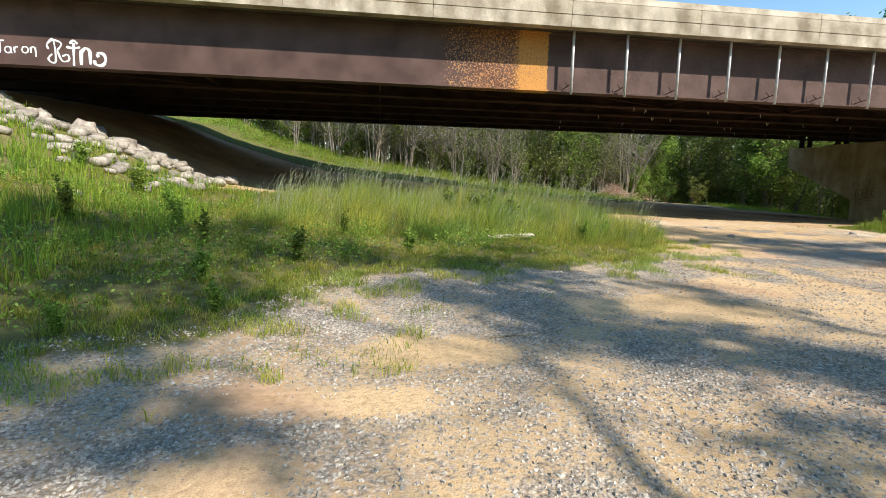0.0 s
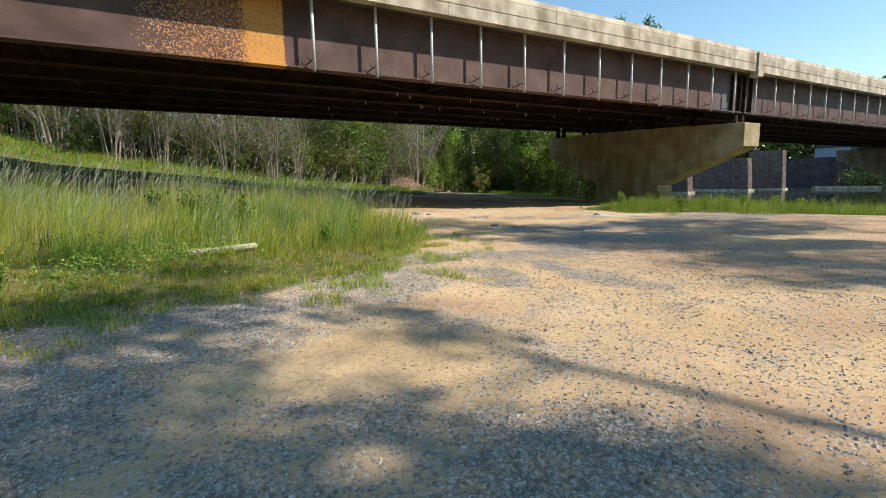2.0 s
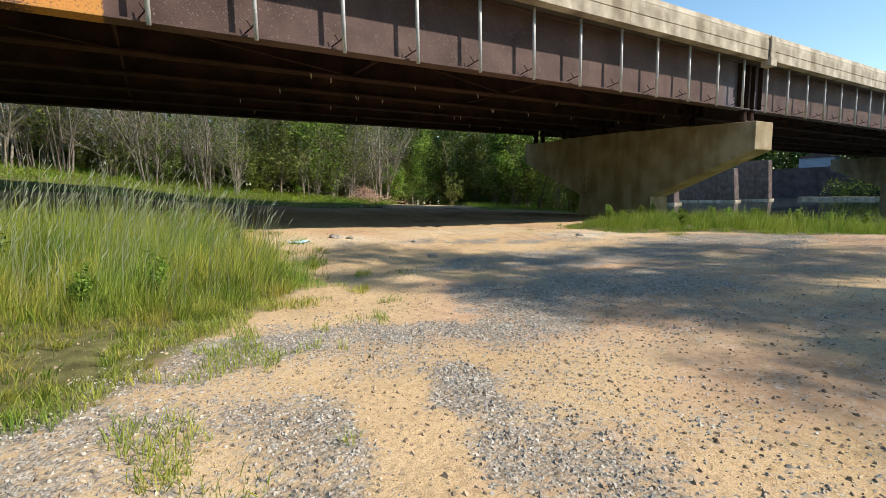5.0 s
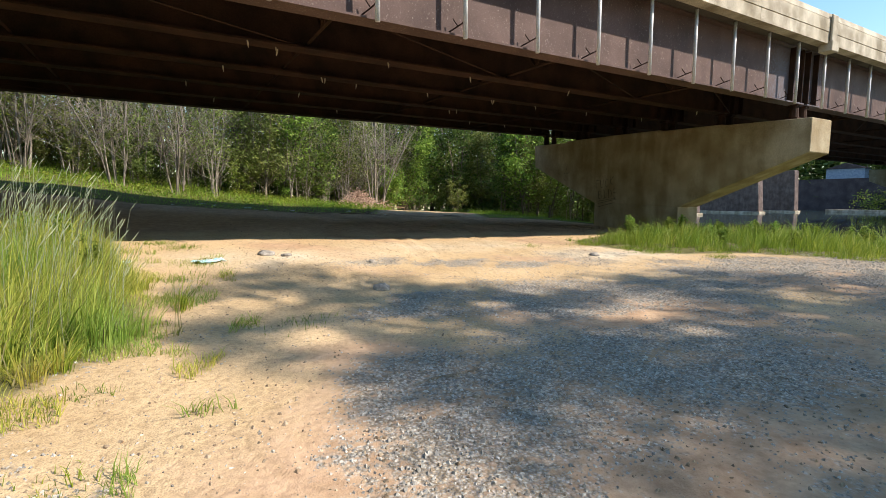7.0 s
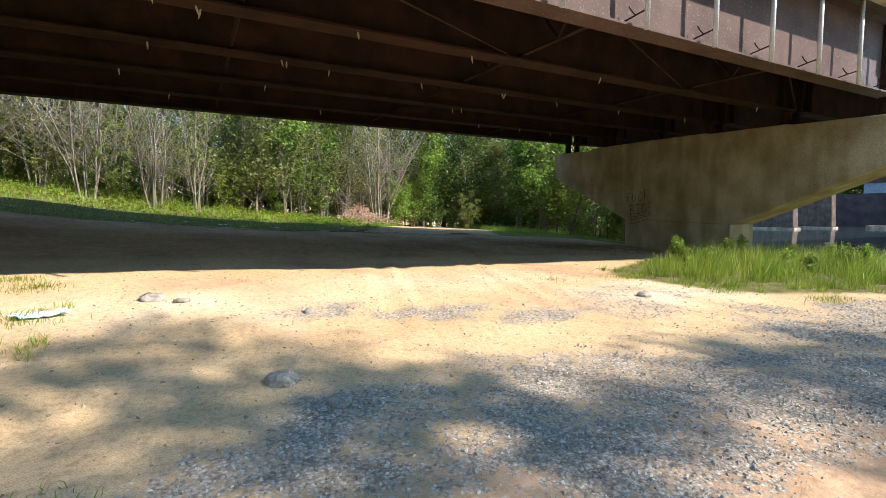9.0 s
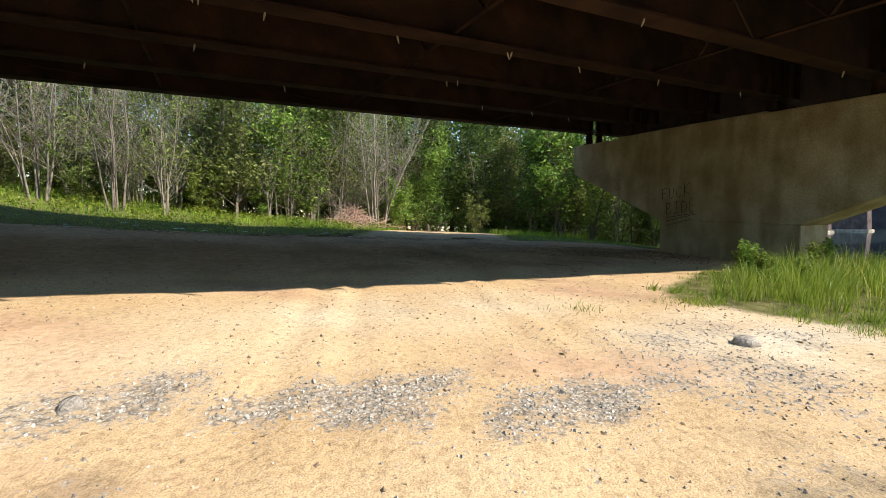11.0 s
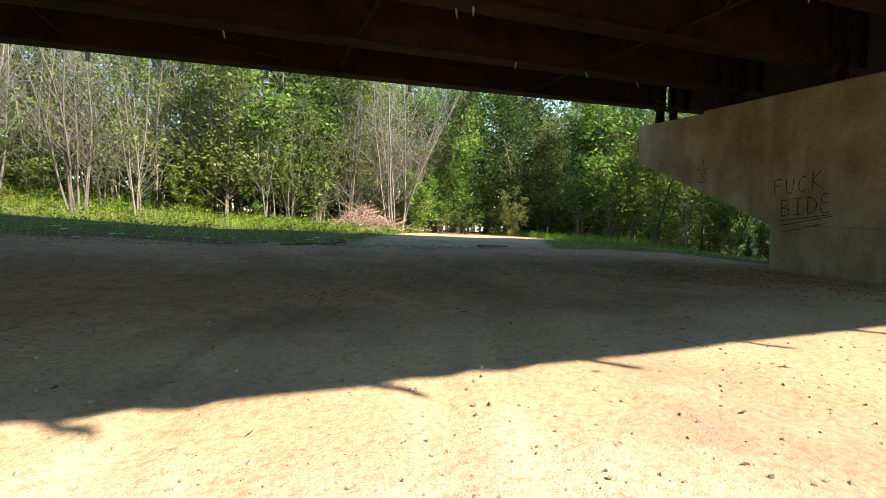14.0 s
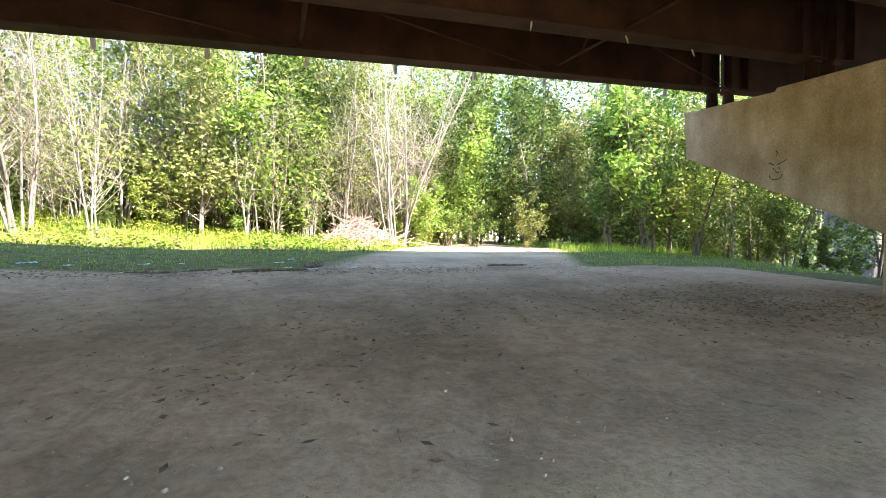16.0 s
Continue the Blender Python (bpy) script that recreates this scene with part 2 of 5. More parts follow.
def concrete_material(name, c1, c2, streak, amount=0.45, squash=(1.5, 1.5, 0.4)):
    """Board-formed concrete with dark vertical runs of damp."""
    m = material(name, c1, c2, 1.1, 35, 0.9, 0.25)
    n, l = m.node_tree.nodes, m.node_tree.links
    b = n["Principled BSDF"]
    base = b.inputs["Base Color"].links[0].from_socket
    tc = n.new("ShaderNodeTexCoord")
    mp = n.new("ShaderNodeMapping")
    mp.inputs["Scale"].default_value = squash
    nz = n.new("ShaderNodeTexNoise")
    nz.inputs["Scale"].default_value, nz.inputs["Detail"].default_value = 1.4, 7.0
    l.new(tc.outputs["Object"], mp.inputs["Vector"])
    l.new(mp.outputs["Vector"], nz.inputs["Vector"])
    r = n.new("ShaderNodeValToRGB")
    r.color_ramp.elements[0].position, r.color_ramp.elements[1].position = 0.38, 0.62
    r.color_ramp.elements[0].color, r.color_ramp.elements[1].color = (*streak, 1), (1, 1, 1, 1)
    l.new(nz.outputs["Fac"], r.inputs["Fac"])
    x = n.new("ShaderNodeMix")
    x.data_type, x.blend_type = "RGBA", "MULTIPLY"
    x.inputs["Factor"].default_value = amount
    l.new(base, x.inputs["A"])
    l.new(r.outputs["Color"], x.inputs["B"])
    l.new(x.outputs["Result"], b.inputs["Base Color"])
    return m


M_GROUND = ground_material()
M_FASCIA = fascia_material()
M_STEEL = material("rusty_brown_steel", (0.026, 0.016, 0.012), (0.066, 0.033, 0.021), 1.5, 40, 0.8, 0.2)
M_PIPE = material("galvanised_pipe", (0.50, 0.49, 0.48), (0.66, 0.65, 0.64), 3, 50, 0.45, 0.05)
M_PARAPET = concrete_material("parapet_concrete", (0.45, 0.385, 0.285), (0.66, 0.585, 0.47), (0.34, 0.30, 0.25), 0.65, (1.1, 1.1, 0.9))
M_PIER = concrete_material("pier_concrete", (0.39, 0.30, 0.185), (0.56, 0.475, 0.34), (0.42, 0.35, 0.23), 0.45, (1.3, 1.3, 0.3))
# deck concrete, base darkened to stand for the shade under the bridge
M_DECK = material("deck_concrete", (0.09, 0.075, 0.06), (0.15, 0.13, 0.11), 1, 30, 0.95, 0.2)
M_ROCK = material("riprap_rock", (0.22, 0.19, 0.16), (0.46, 0.41, 0.35), 2.5, 9, 0.92, 1.0, per_object=0.25)
M_STONE = material("gravel_stone", (0.25, 0.225, 0.19), (0.50, 0.46, 0.40), 30, 150, 0.85, 0.0, island=0.4)
M_BARK_PALE = material("pale_bark", (0.22, 0.185, 0.145), (0.37, 0.32, 0.26), 5, 40, 0.9, 0.4, per_object=0.25)
M_BARK = material("grey_brown_bark", (0.12, 0.095, 0.07), (0.24, 0.20, 0.15), 5, 40, 0.9, 0.5, per_object=0.3)
M_LEAF = leaf_material("spring_leaf", (0.105, 0.18, 0.024), (0.37, 0.46, 0.09), 0.42)
M_LEAF_DARK = leaf_material("dark_leaf", (0.042, 0.085, 0.017), (0.18, 0.255, 0.055), 0.38)
M_LEAF_YELLOW = leaf_material("young_yellow_leaf", (0.15, 0.20, 0.045), (0.35, 0.385, 0.12), 0.40)
M_GRASS = leaf_material("tall_grass_blade", (0.22, 0.29, 0.04), (0.66, 0.62, 0.17), 0.42, 0.5, 0.8, (0.62, 0.82, 0.7), (1.08, 1.0, 0.85))
M_GRASS_DRY = leaf_material("dry_grass_blade", (0.30, 0.27, 0.11), (0.46, 0.40, 0.20), 0.3)
M_GRASS_MAT = leaf_material("trodden_grass_blade", (0.30, 0.34, 0.05), (0.62, 0.58, 0.15), 0.42, 0.5, 1.2, (0.6, 0.75, 0.6), (1.1, 1.02, 0.9))
M_GRASS_LOW = leaf_material("low_green_grass", (0.11, 0.21, 0.02), (0.40, 0.50, 0.075), 0.42, 0.5, 0.9, (0.6, 0.74, 0.7), (1.12, 1.0, 0.8))
M_VERGE = leaf_material("verge_blade", (0.16, 0.29, 0.03), (0.39, 0.51, 0.085), 0.42, 0.5, 0.5, (0.7, 0.8, 0.7), (1.1, 1.0, 0.9))
M_SEED = leaf_material("seed_head", (0.36, 0.37, 0.24), (0.54, 0.53, 0.39), 0.35)
M_TWIG = material("dead_brush", (0.40, 0.25, 0.18), (0.60, 0.43, 0.33), 8, 60, 0.9, 0.2, island=0.3)
M_STICK = material("dead_stick", (0.14, 0.105, 0.07), (0.36, 0.29, 0.21), 10, 80, 0.9, 0.3, per_object=0.3)
M_WHITE = material("white_spray_paint", (0.72, 0.72, 0.74), (0.82, 0.82, 0.82), 6, 60, 0.5, 0.0)
M_BLACK = material("black_spray_paint", (0.03, 0.027, 0.022), (0.055, 0.05, 0.042), 6, 60, 0.6, 0.0)
M_PLANK = material("weathered_plank", (0.42, 0.36, 0.27), (0.60, 0.53, 0.42), 6, 50, 0.9, 0.3)
M_BLUE = material("pale_blue_plastic", (0.30, 0.62, 0.72), (0.72, 0.84, 0.86), 5, 40, 0.35, 0.0)
M_PAPER = material("dirty_white_litter", (0.62, 0.62, 0.62), (0.80, 0.80, 0.80), 9, 60, 0.7, 0.1)
M_DRYLEAF = material("dry_brown_leaf", (0.16, 0.10, 0.055), (0.32, 0.22, 0.12), 20, 80, 0.9, 0.1, island=0.4)
M_OLDPIER = concrete_material("old_pier_masonry", (0.12, 0.09, 0.08), (0.21, 0.16, 0.14), (0.5, 0.42, 0.38))
M_WALL = material("dark_stone_wall", (0.045, 0.037, 0.042), (0.085, 0.07, 0.075), 0.6, 8, 0.9, 0.3)
M_CLOD = material("brown_clod", (0.22, 0.15, 0.095), (0.46, 0.36, 0.25), 30, 150, 0.95, 0.0, island=0.4)
M_WATER = material("river_water", (0.025, 0.045, 0.045), (0.05, 0.075, 0.07), 0.3, 1.6, 0.06, 0.10)


# ---- mesh helpers ----
class Shape:
    """Collects vertices and faces of one mesh."""

    def __init__(self):
        self.v, self.f = [], []

    def box(self, x0, y0, z0, x1, y1, z1):
        return self.prism([(y0, z0), (y1, z0), (y1, z1), (y0, z1)], "x", x0, x1)

    def prism(self, poly, axis, a, b):
        k, n = len(self.v), len(poly)
        for c in (a, b):
            for p, q in poly:
                self.v.append({"x": (c, p, q), "y": (p, c, q), "z": (p, q, c)}[axis])
        self.f.append(tuple(range(k + n - 1, k - 1, -1)))
        self.f.append(tuple(range(k + n, k + 2 * n)))
        for i in range(n):
            j = (i + 1) % n
            self.f.append((k + i, k + j, k + n + j, k + n + i))
        return self

    def tube(self, pts, radii, sides=6, cap=True):
        k, n = len(self.v), len(pts)
        pts = [Vector(p) for p in pts]
        for i, p in enumerate(pts):
            d = (pts[min(i + 1, n - 1)] - pts[max(i - 1, 0)]).normalized()
            a = d.orthogonal().normalized() if abs(d.z) > 0.95 else d.cross(Vector((0, 0, 1))).normalized()
            b = d.cross(a)
            r = radii[i] if isinstance(radii, (list, tuple)) else radii
            for s in range(sides):
                w = 2 * math.pi * s / sides
                self.v.append(tuple(p + a * (r * math.cos(w)) + b * (r * math.sin(w))))
        for i in range(n - 1):
            for s in range(sides):
                t = (s + 1) % sides
                self.f.append((k + i * sides + s, k + i * sides + t, k + (i + 1) * sides + t, k + (i + 1) * sides + s))
        if cap:
            self.f.append(tuple(range(k + sides - 1, k - 1, -1)))
            self.f.append(tuple(range(k + (n - 1) * sides, k + n * sides)))
        return self

    def mesh(self, name, mat, smooth=False):
        me = bpy.data.meshes.new(name)
        me.from_pydata(self.v, [], self.f)
        bm = bmesh.new()
        bm.from_mesh(me)
        bmesh.ops.recalc_face_normals(bm, faces=bm.faces)
        bm.to_mesh(me)
        bm.free()
        me.materials.append(mat)
        if smooth:
            me.shade_smooth()
        return me


def raw_mesh(name, v, f, mat):
    """A mesh straight from arrays of vertices and faces."""
    me = bpy.data.meshes.new(name)
    me.from_pydata(v.tolist() if hasattr(v, "tolist") else v, [], f.tolist() if hasattr(f, "tolist") else f)
    me.materials.append(mat)
    return me


def thing(name, label, category, group="", kind="", at=(0, 0, 0)):
    ob = new(name)
    ob.location = at
    ob.empty_display_size = 0.2
    return tagged(ob, label, category, group, kind)


def part(name, data, parent, label="", m=None):
    ob = new(name, data)
    ob.parent = parent
    if m is not None:
        ob.matrix_basis = m
    if label:
        ob["label"] = label
    return ob


def bevel(ob, width=0.02, segments=1):
    md = ob.modifiers.new("bevel", "BEVEL")
    md.width, md.segments, md.limit_method = width, segments, "ANGLE"
    return ob


# ---- the lie of the land ----
def lerp_table(table, x):
    if x <= table[0][0]:
        return table[0][1]
    for (x0, z0), (x1, z1) in zip(table, table[1:]):
        if x <= x1:
            return z0 + (z1 - z0) * (x - x0) / (x1 - x0)
    return table[-1][1]


FRONT = [(-60, 4.0), (-12, 2.2), (-8, 0.8), (-4, 0.15), (-2, 0.0), (28, 0.0), (33, -0.8), (38, -2.4), (160, -2.6), (175, 1.5), (260, 6.0)]
EDGE = [(-60, 5.4), (-13, 3.7), (-10, 2.6), (-7, 1.25), (-5, 0.7), (-2, 0.35), (4, 0.05), (8, -0.03), (17, -0.05), (24, 0.0), (30, -0.3), (34, -0.9), (40, -2.4), (160, -2.6), (175, 1.5), (260, 6.0)]
MID = [(-60, 5.6), (-14.5, 4.9), (-12, 4.0), (-9.3, 2.9), (-7.5, 2.1), (-6.5, 1.55), (-3, 1.05), (2, 0.72), (9, 0.46), (11, 0.41), (15, 0.22), (21, 0.09), (24, 0.01), (28, -0.12), (33, -0.5), (37, -1.3), (43, -2.4), (160, -2.6), (175, 1.5), (260, 6.0)]
BACK = [(-60, 6.2), (-14, 6.0), (-11.6, 5.6), (-9.7, 4.7), (-7, 4.0), (-3, 3.05), (1, 2.6), (5.3, 2.15), (8, 1.65), (10.5, 1.38), (14.5, 1.03), (17.5, 0.92), (21, 0.7), (25.7, 0.45), (30, 0.27), (37, -0.1), (46, -2.4), (160, -2.6), (175, 1.5), (260, 6.0)]


def smooth01(t):
    t = min(1, max(0, t))
    return t * t * (3 - 2 * t)


def base_z(x, y):
    if y < 13:
        k = smooth01((y - 3) / 10)
        return lerp_table(FRONT, x) * (1 - k) + lerp_table(EDGE, x) * k
    if y < 20.5:
        k = smooth01((y - 13) / 7.5)
        return lerp_table(EDGE, x) * (1 - k) + lerp_table(MID, x) * k
    k = min(1, (y - 20.5) / 17.5)
    rise = 0.17 * min(7, max(0, y - 38)) * smooth01((20 - x) / 10) if x > -40 else 0
    return lerp_table(MID, x) * (1 - k) + lerp_table(BACK, x) * k + rise


def ground_z(x, y):
    z = base_z(x, y)
    z += 0.03 * noise.noise(Vector((x * 0.9, y * 0.9, 3.1))) + 0.018 * noise.noise(Vector((x * 2.7, y * 2.7, 7.7)))
    for at_x in (17.15, 17.74, 15.35, 14.8):  # wheel ruts that lead in under the bridge
        d = abs(x - at_x - 0.33 * (y - 20.3) - 0.05 * math.sin(y * 0.9))
        if 14 < y < 33 and d < 0.45:
            z += (-0.026 * (1 - d / 0.22) if d < 0.22 else 0.012 * (1 - (d - 0.22) / 0.23)) * smooth01((y - 14) / 3)
    return z


LEFT_GRASS = [(-3.6, 3.0), (-2.6, 4.1), (-1.5, 4.6), (-1.0, 5.7), (-0.2, 7.3), (2.3, 8.2), (5.8, 9.1), (6.6, 10.4), (8.0, 12.4), (8.7, 13.6), (8.5, 15.5), (7.8, 18.5), (6.2, 19.6), (-5, 18.6), (-9, 14), (-11, 3)]
RIVER_GRASS = [(20.1, 18.7), (19.5, 18.0), (19.6, 16.9), (20.4, 15.2), (22.3, 14.4), (22.9, 12), (28, 9), (36, 6), (37, 21), (27, 21.2), (23.6, 20.4)]


def edge_distance(poly, x, y):
    """Metres inside the outline (negative outside)."""
    best, inside, n = 1e9, False, len(poly)
    for i in range(n):
        (x0, y0), (x1, y1) = poly[i], poly[(i + 1) % n]
        dx, dy = x1 - x0, y1 - y0
        t = min(1, max(0, ((x - x0) * dx + (y - y0) * dy) / (dx * dx + dy * dy)))
        best = min(best, math.hypot(x - x0 - t * dx, y - y0 - t * dy))
        if (y0 > y) != (y1 > y) and x < x0 + (y - y0) * dx / dy:
            inside = not inside
    return best if inside else -best


def spot(x, y, cx, cy, rx, ry):
    return max(0.0, 1.2 - math.hypot((x - cx) / rx, (y - cy) / ry))


GRAVEL_SPOTS = [(-1.5, 2.6, 1.6, 0.9), (-0.3, 5.0, 1.3, 0.9), (0.6, 6.5, 1.2, 0.8), (1.7, 5.9, 1.1, 1.0), (1.3, 5.0, 0.9, 0.8), (2.9, 3.8, 1.3, 0.9), (4.2, 3.3, 1.3, 0.8),
                (3.0, 7.7, 1.5, 0.6), (4.6, 7.9, 1.5, 0.7), (5.0, 8.2, 0.9, 1.1), (5.5, 8.9, 1.2, 0.7), (7.2, 9.9, 1.1, 0.6), (6.8, 7.9, 0.6, 1.0), (8.3, 7.6, 0.5, 1.5), (8.0, 10.0, 1.0, 0.7)]
GRAVEL_SPOTS_FAR = [(9.7, 9.6, 1.2, 0.9), (11.2, 10.4, 1.6, 1.0), (13.0, 10.4, 2.0, 1.3), (12.3, 13.2, 1.5, 0.8), (14.0, 13.0, 1.6, 1.1), (16.0, 12.3, 1.8, 1.2), (19.8, 13.0, 2.6, 1.5),
                    (14.2, 16.4, 0.7, 0.4), (15.6, 15.6, 0.7, 0.3), (12.5, 16.8, 0.8, 0.35), (21.2, 12.0, 2.4, 1.4)]
SAND_SPOTS = [(0.45, 4.15, 0.55, 0.4), (-0.8, 3.15, 0.5, 0.25), (-0.9, 2.25, 0.4, 0.25), (-0.3, 3.2, 0.5, 0.25), (3.5, 5.5, 0.9, 0.5), (3.9, 5.4, 0.9, 0.6), (5.8, 7.0, 0.6, 0.8), (7.6, 7.6, 0.4, 0.9),
              (9.0, 11.6, 0.8, 1.2), (10.2, 14.3, 1.2, 1.0), (10.3, 12.5, 1.0, 0.6), (14.0, 11.6, 0.8, 0.3), (9.3, 10.3, 0.35, 0.5)]


def gravel_amount(x, y):
    if y > 19.5 or x > 27 or x < -9:
        return 0.0
    u, w = x, y
    x += 0.55 * noise.noise(Vector((u * 0.8, w * 0.8, 91))) + 0.25 * noise.noise(Vector((u * 2.3, w * 2.3, 92)))
    y += 0.45 * noise.noise(Vector((u * 0.8, w * 0.8, 93))) + 0.22 * noise.noise(Vector((u * 2.3, w * 2.3, 94)))
    g = 0.58 - 0.26 * smooth01((x - 3) / 4)
    g *= 1 - 0.65 * smooth01((y - 13) / 3)
    for cx, cy, rx, ry in GRAVEL_SPOTS if u < 9 else GRAVEL_SPOTS_FAR:
        d = math.hypot((x - cx) / rx, (y - cy) / ry)
        g = max(g, 0.74 * smooth01(1.35 - 0.75 * d))
    for cx, cy, rx, ry in ((18.0, 16.1, 1.3, 0.6), (16.6, 15.7, 1.1, 0.5), (17.4, 15.1, 1.0, 0.4)):
        g = max(g, 0.46 * smooth01(1.4 - 0.8 * math.hypot((x - cx) / rx, (y - cy) / ry)))
    for cx, cy, rx, ry in SAND_SPOTS:
        g -= 0.75 * smooth01(1.4 - 0.9 * math.hypot((x - cx) / rx, (y - cy) / ry))
    g += 0.30 * noise.noise(Vector((u * 1.4, w * 1.4, 11.0))) + 0.25 * noise.noise(Vector((u * 3.6, w * 3.6, 4.0)))
    return min(1, max(0, g))


def green_amount(x, y):
    a = smooth01(0.5 + edge_distance(LEFT_GRASS, x, y) / 0.9)
    a = max(a, smooth01(0.5 + edge_distance(RIVER_GRASS, x, y) / 0.9))
    if y > 27.5:
        lane = 24.5 + 0.55 * (y - 37)
        side = smooth01((lane - 2.4 - x) / 2) if x < lane else smooth01((x - lane - 3.2) / 2)
        a = max(a, side * smooth01((y - 30.5 - 0.9 * noise.noise(Vector((x * 0.4, y * 0.4, 2)))) / 1.6))
    if x < -4:
        a = max(a, 0.7 * smooth01((-4 - x) / 3) * (1 if y < 19 or y > 33 else 0))
    if y < -2 or y > 48 or x > 31:
        a = max(a, 0.9)
    return a


def axis_steps(lo, hi, step, far):
    inner = [lo + step * i for i in range(int((hi - lo) / step) + 1)]
    outer, g, s = [], 0.0, step
    while g < far:
        s *= 1.3
        g += s
        outer.append(g)
    return [lo - o for o in reversed(outer)] + inner + [inner[-1] + o for o in outer]


def build_ground():
    xs, ys = axis_steps(-9, 32, 0.15, 1500), axis_steps(0.8, 40, 0.15, 1500)
    v, col = [], []
    for y in ys:
        for x in xs:
            v.append((x, y, ground_z(x, y)))
            near = -12 < x < 40 and -6 < y < 52
            clay = 0.36 + 0.6 * noise.noise(Vector((x * 0.45, y * 0.45, 21.0))) + 0.35 * noise.noise(Vector((x * 0.5 + y * 0.9, y * 0.25 - x * 0.25, 27.0))) + 0.35 * smooth01((x - 7.5) / 3) * (1 - smooth01((y - 11) / 3)) if near else 0.4
            if near and y > 19:
                clay = max(clay, 0.85 * smooth01((y - 20) / 3) * (1 - smooth01((y - 34) / 3)))
            pale = max(spot(x, y, 18.9, 16.2, 2.5, 1.2), 0.6 * spot(x, y, 11.0, 17.6, 3.0, 1.2), 0.55 * spot(x, y, 15.5, 18.6, 4.0, 1.2)) if near else 0.0
            pale *= 0.75 + 0.6 * noise.noise(Vector((x * 1.3, y * 1.3, 51)))
            col.append((gravel_amount(x, y) if near else 0.0, green_amount(x, y), clay, min(1.0, max(0.0, pale))))
    nx = len(xs)
    f = [(j * nx + i, j * nx + i + 1, (j + 1) * nx + i + 1, (j + 1) * nx + i) for j in range(len(ys) - 1) for i in range(nx - 1)]
    me = raw_mesh("ground", v, f, M_GROUND)
    at = me.color_attributes.new("mask", "FLOAT_COLOR", "POINT")
    at.data.foreach_set("color", np.array(col, dtype=np.float32).ravel())
    me.shade_smooth()
    return tagged(new("ground", me), "sandy dirt lot with grey gravel and red clay patches", "ground", kind="structure")


build_ground()

# river
wv = Shape()
wv.v = [(34, -600, -1.55), (172, -600, -1.55), (172, 700, -1.55), (34, 700, -1.55)]
wv.f = [(0, 1, 2, 3)]
tagged(new("water", wv.mesh("water", M_WATER)), "wide rippled grey-green river behind the pier", "river", kind="structure")


# ---- the bridge ----
GIRDERS_Y = [16.9, 19.6, 22.3, 25.0, 27.7, 30.4]
PIER_X = 29.65
WEB_H = 1.95


def cross_slope(y):
    return 4.90 + 0.36 * (y - 16.9) / 13.5


bridge = thing("bridge", "long steel girder road bridge with concrete parapet and drain pipes", "bridge")


def girder_shape(y, x0, x1):
    z, s = cross_slope(y), Shape()
    half = [(0.23, 0), (0.23, 0.045), (0.009, 0.045), (0.009, WEB_H), (0.2, WEB_H), (0.2, WEB_H + 0.04)]
    s.prism([(y + a, z + b) for a, b in half] + [(y - a, z + b) for a, b in reversed(half)], "x", x0, x1)
    return s


SPANS = [(-17.0, 29.52), (29.78, 78.4), (78.7, 127.0)]
for gi, gy in enumerate(GIRDERS_Y):
    for si, (x0, x1) in enumerate(SPANS):
        g = part("girder", girder_shape(gy, x0, x1).mesh("girder", M_FASCIA if gi == 0 else M_STEEL), bridge,
                 "dark weathered girder with an orange rust patch" if gi == 0 and si == 0 else "")
        z = cross_slope(gy)
        plate = Shape()
        plate.prism([(-0.19, 0.047), (0.19, 0.047), (0.19, WEB_H - 0.002), (-0.19, WEB_H - 0.002)], "x", -0.012, 0.012)
        pm = plate.mesh("stiffener", M_STEEL)
        for sx in (x0 + 0.12, x1 - 0.12, x0 + 0.75, x1 - 0.75):
            if -10 < sx < 100:
                part("stiffener", pm, g, m=pose(sx, gy, z))

# deck slab, sloping from side to side; its dark colour deepens the shade below
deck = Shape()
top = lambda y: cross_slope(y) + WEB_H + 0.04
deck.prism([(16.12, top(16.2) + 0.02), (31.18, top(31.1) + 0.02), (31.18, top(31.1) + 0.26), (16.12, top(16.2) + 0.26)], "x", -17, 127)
part("deck", deck.mesh("deck", M_DECK), bridge, "concrete deck slab, coloured dark for its shaded underside")

# parapets in cast lengths, with a recessed line above and below the panel
def parapet_shape(face, out, z, length):
    s = Shape()
    w = 0.36 * -out
    front = [(0.0, 0.0), (0.0, 0.38), (-0.02, 0.38), (-0.02, 0.405), (0.01, 0.405), (0.01, 0.82), (-0.015, 0.82), (-0.015, 0.84), (0.0, 0.84), (-0.06, 1.06)]
    s.prism([(face + out * a, z + b) for a, b in front] + [(face + w, z + 1.06), (face + w, z)], "x", 0, length)
    return s


LENGTH = 4.66
near_par = parapet_shape(16.02, -1, 6.88, LENGTH - 0.015).mesh("parapet", M_PARAPET)
far_par = parapet_shape(31.28, 1, 7.24, LENGTH - 0.015).mesh("parapet", M_PARAPET)
for i in range(-10, 21):
    for me in (near_par, far_par):
        part("parapet", me, bridge, "stained concrete parapet", m=pose(PIER_X + i * LENGTH, 0, 0))
# pale cover block over the joint
jb = Shape()
jb.prism([(15.93, 6.98), (16.0, 6.90), (16.0, 7.90), (15.93, 7.86)], "x", PIER_X - 0.20, PIER_X + 0.20)
jb.prism([(15.88, 6.62), (16.3, 6.62), (16.3, 6.875), (15.88, 6.98)], "x", PIER_X - 0.26, PIER_X + 0.26)
bevel(part("joint_cover", jb.mesh("joint_cover", M_PARAPET), bridge, "pale concrete joint cover block"), 0.02)

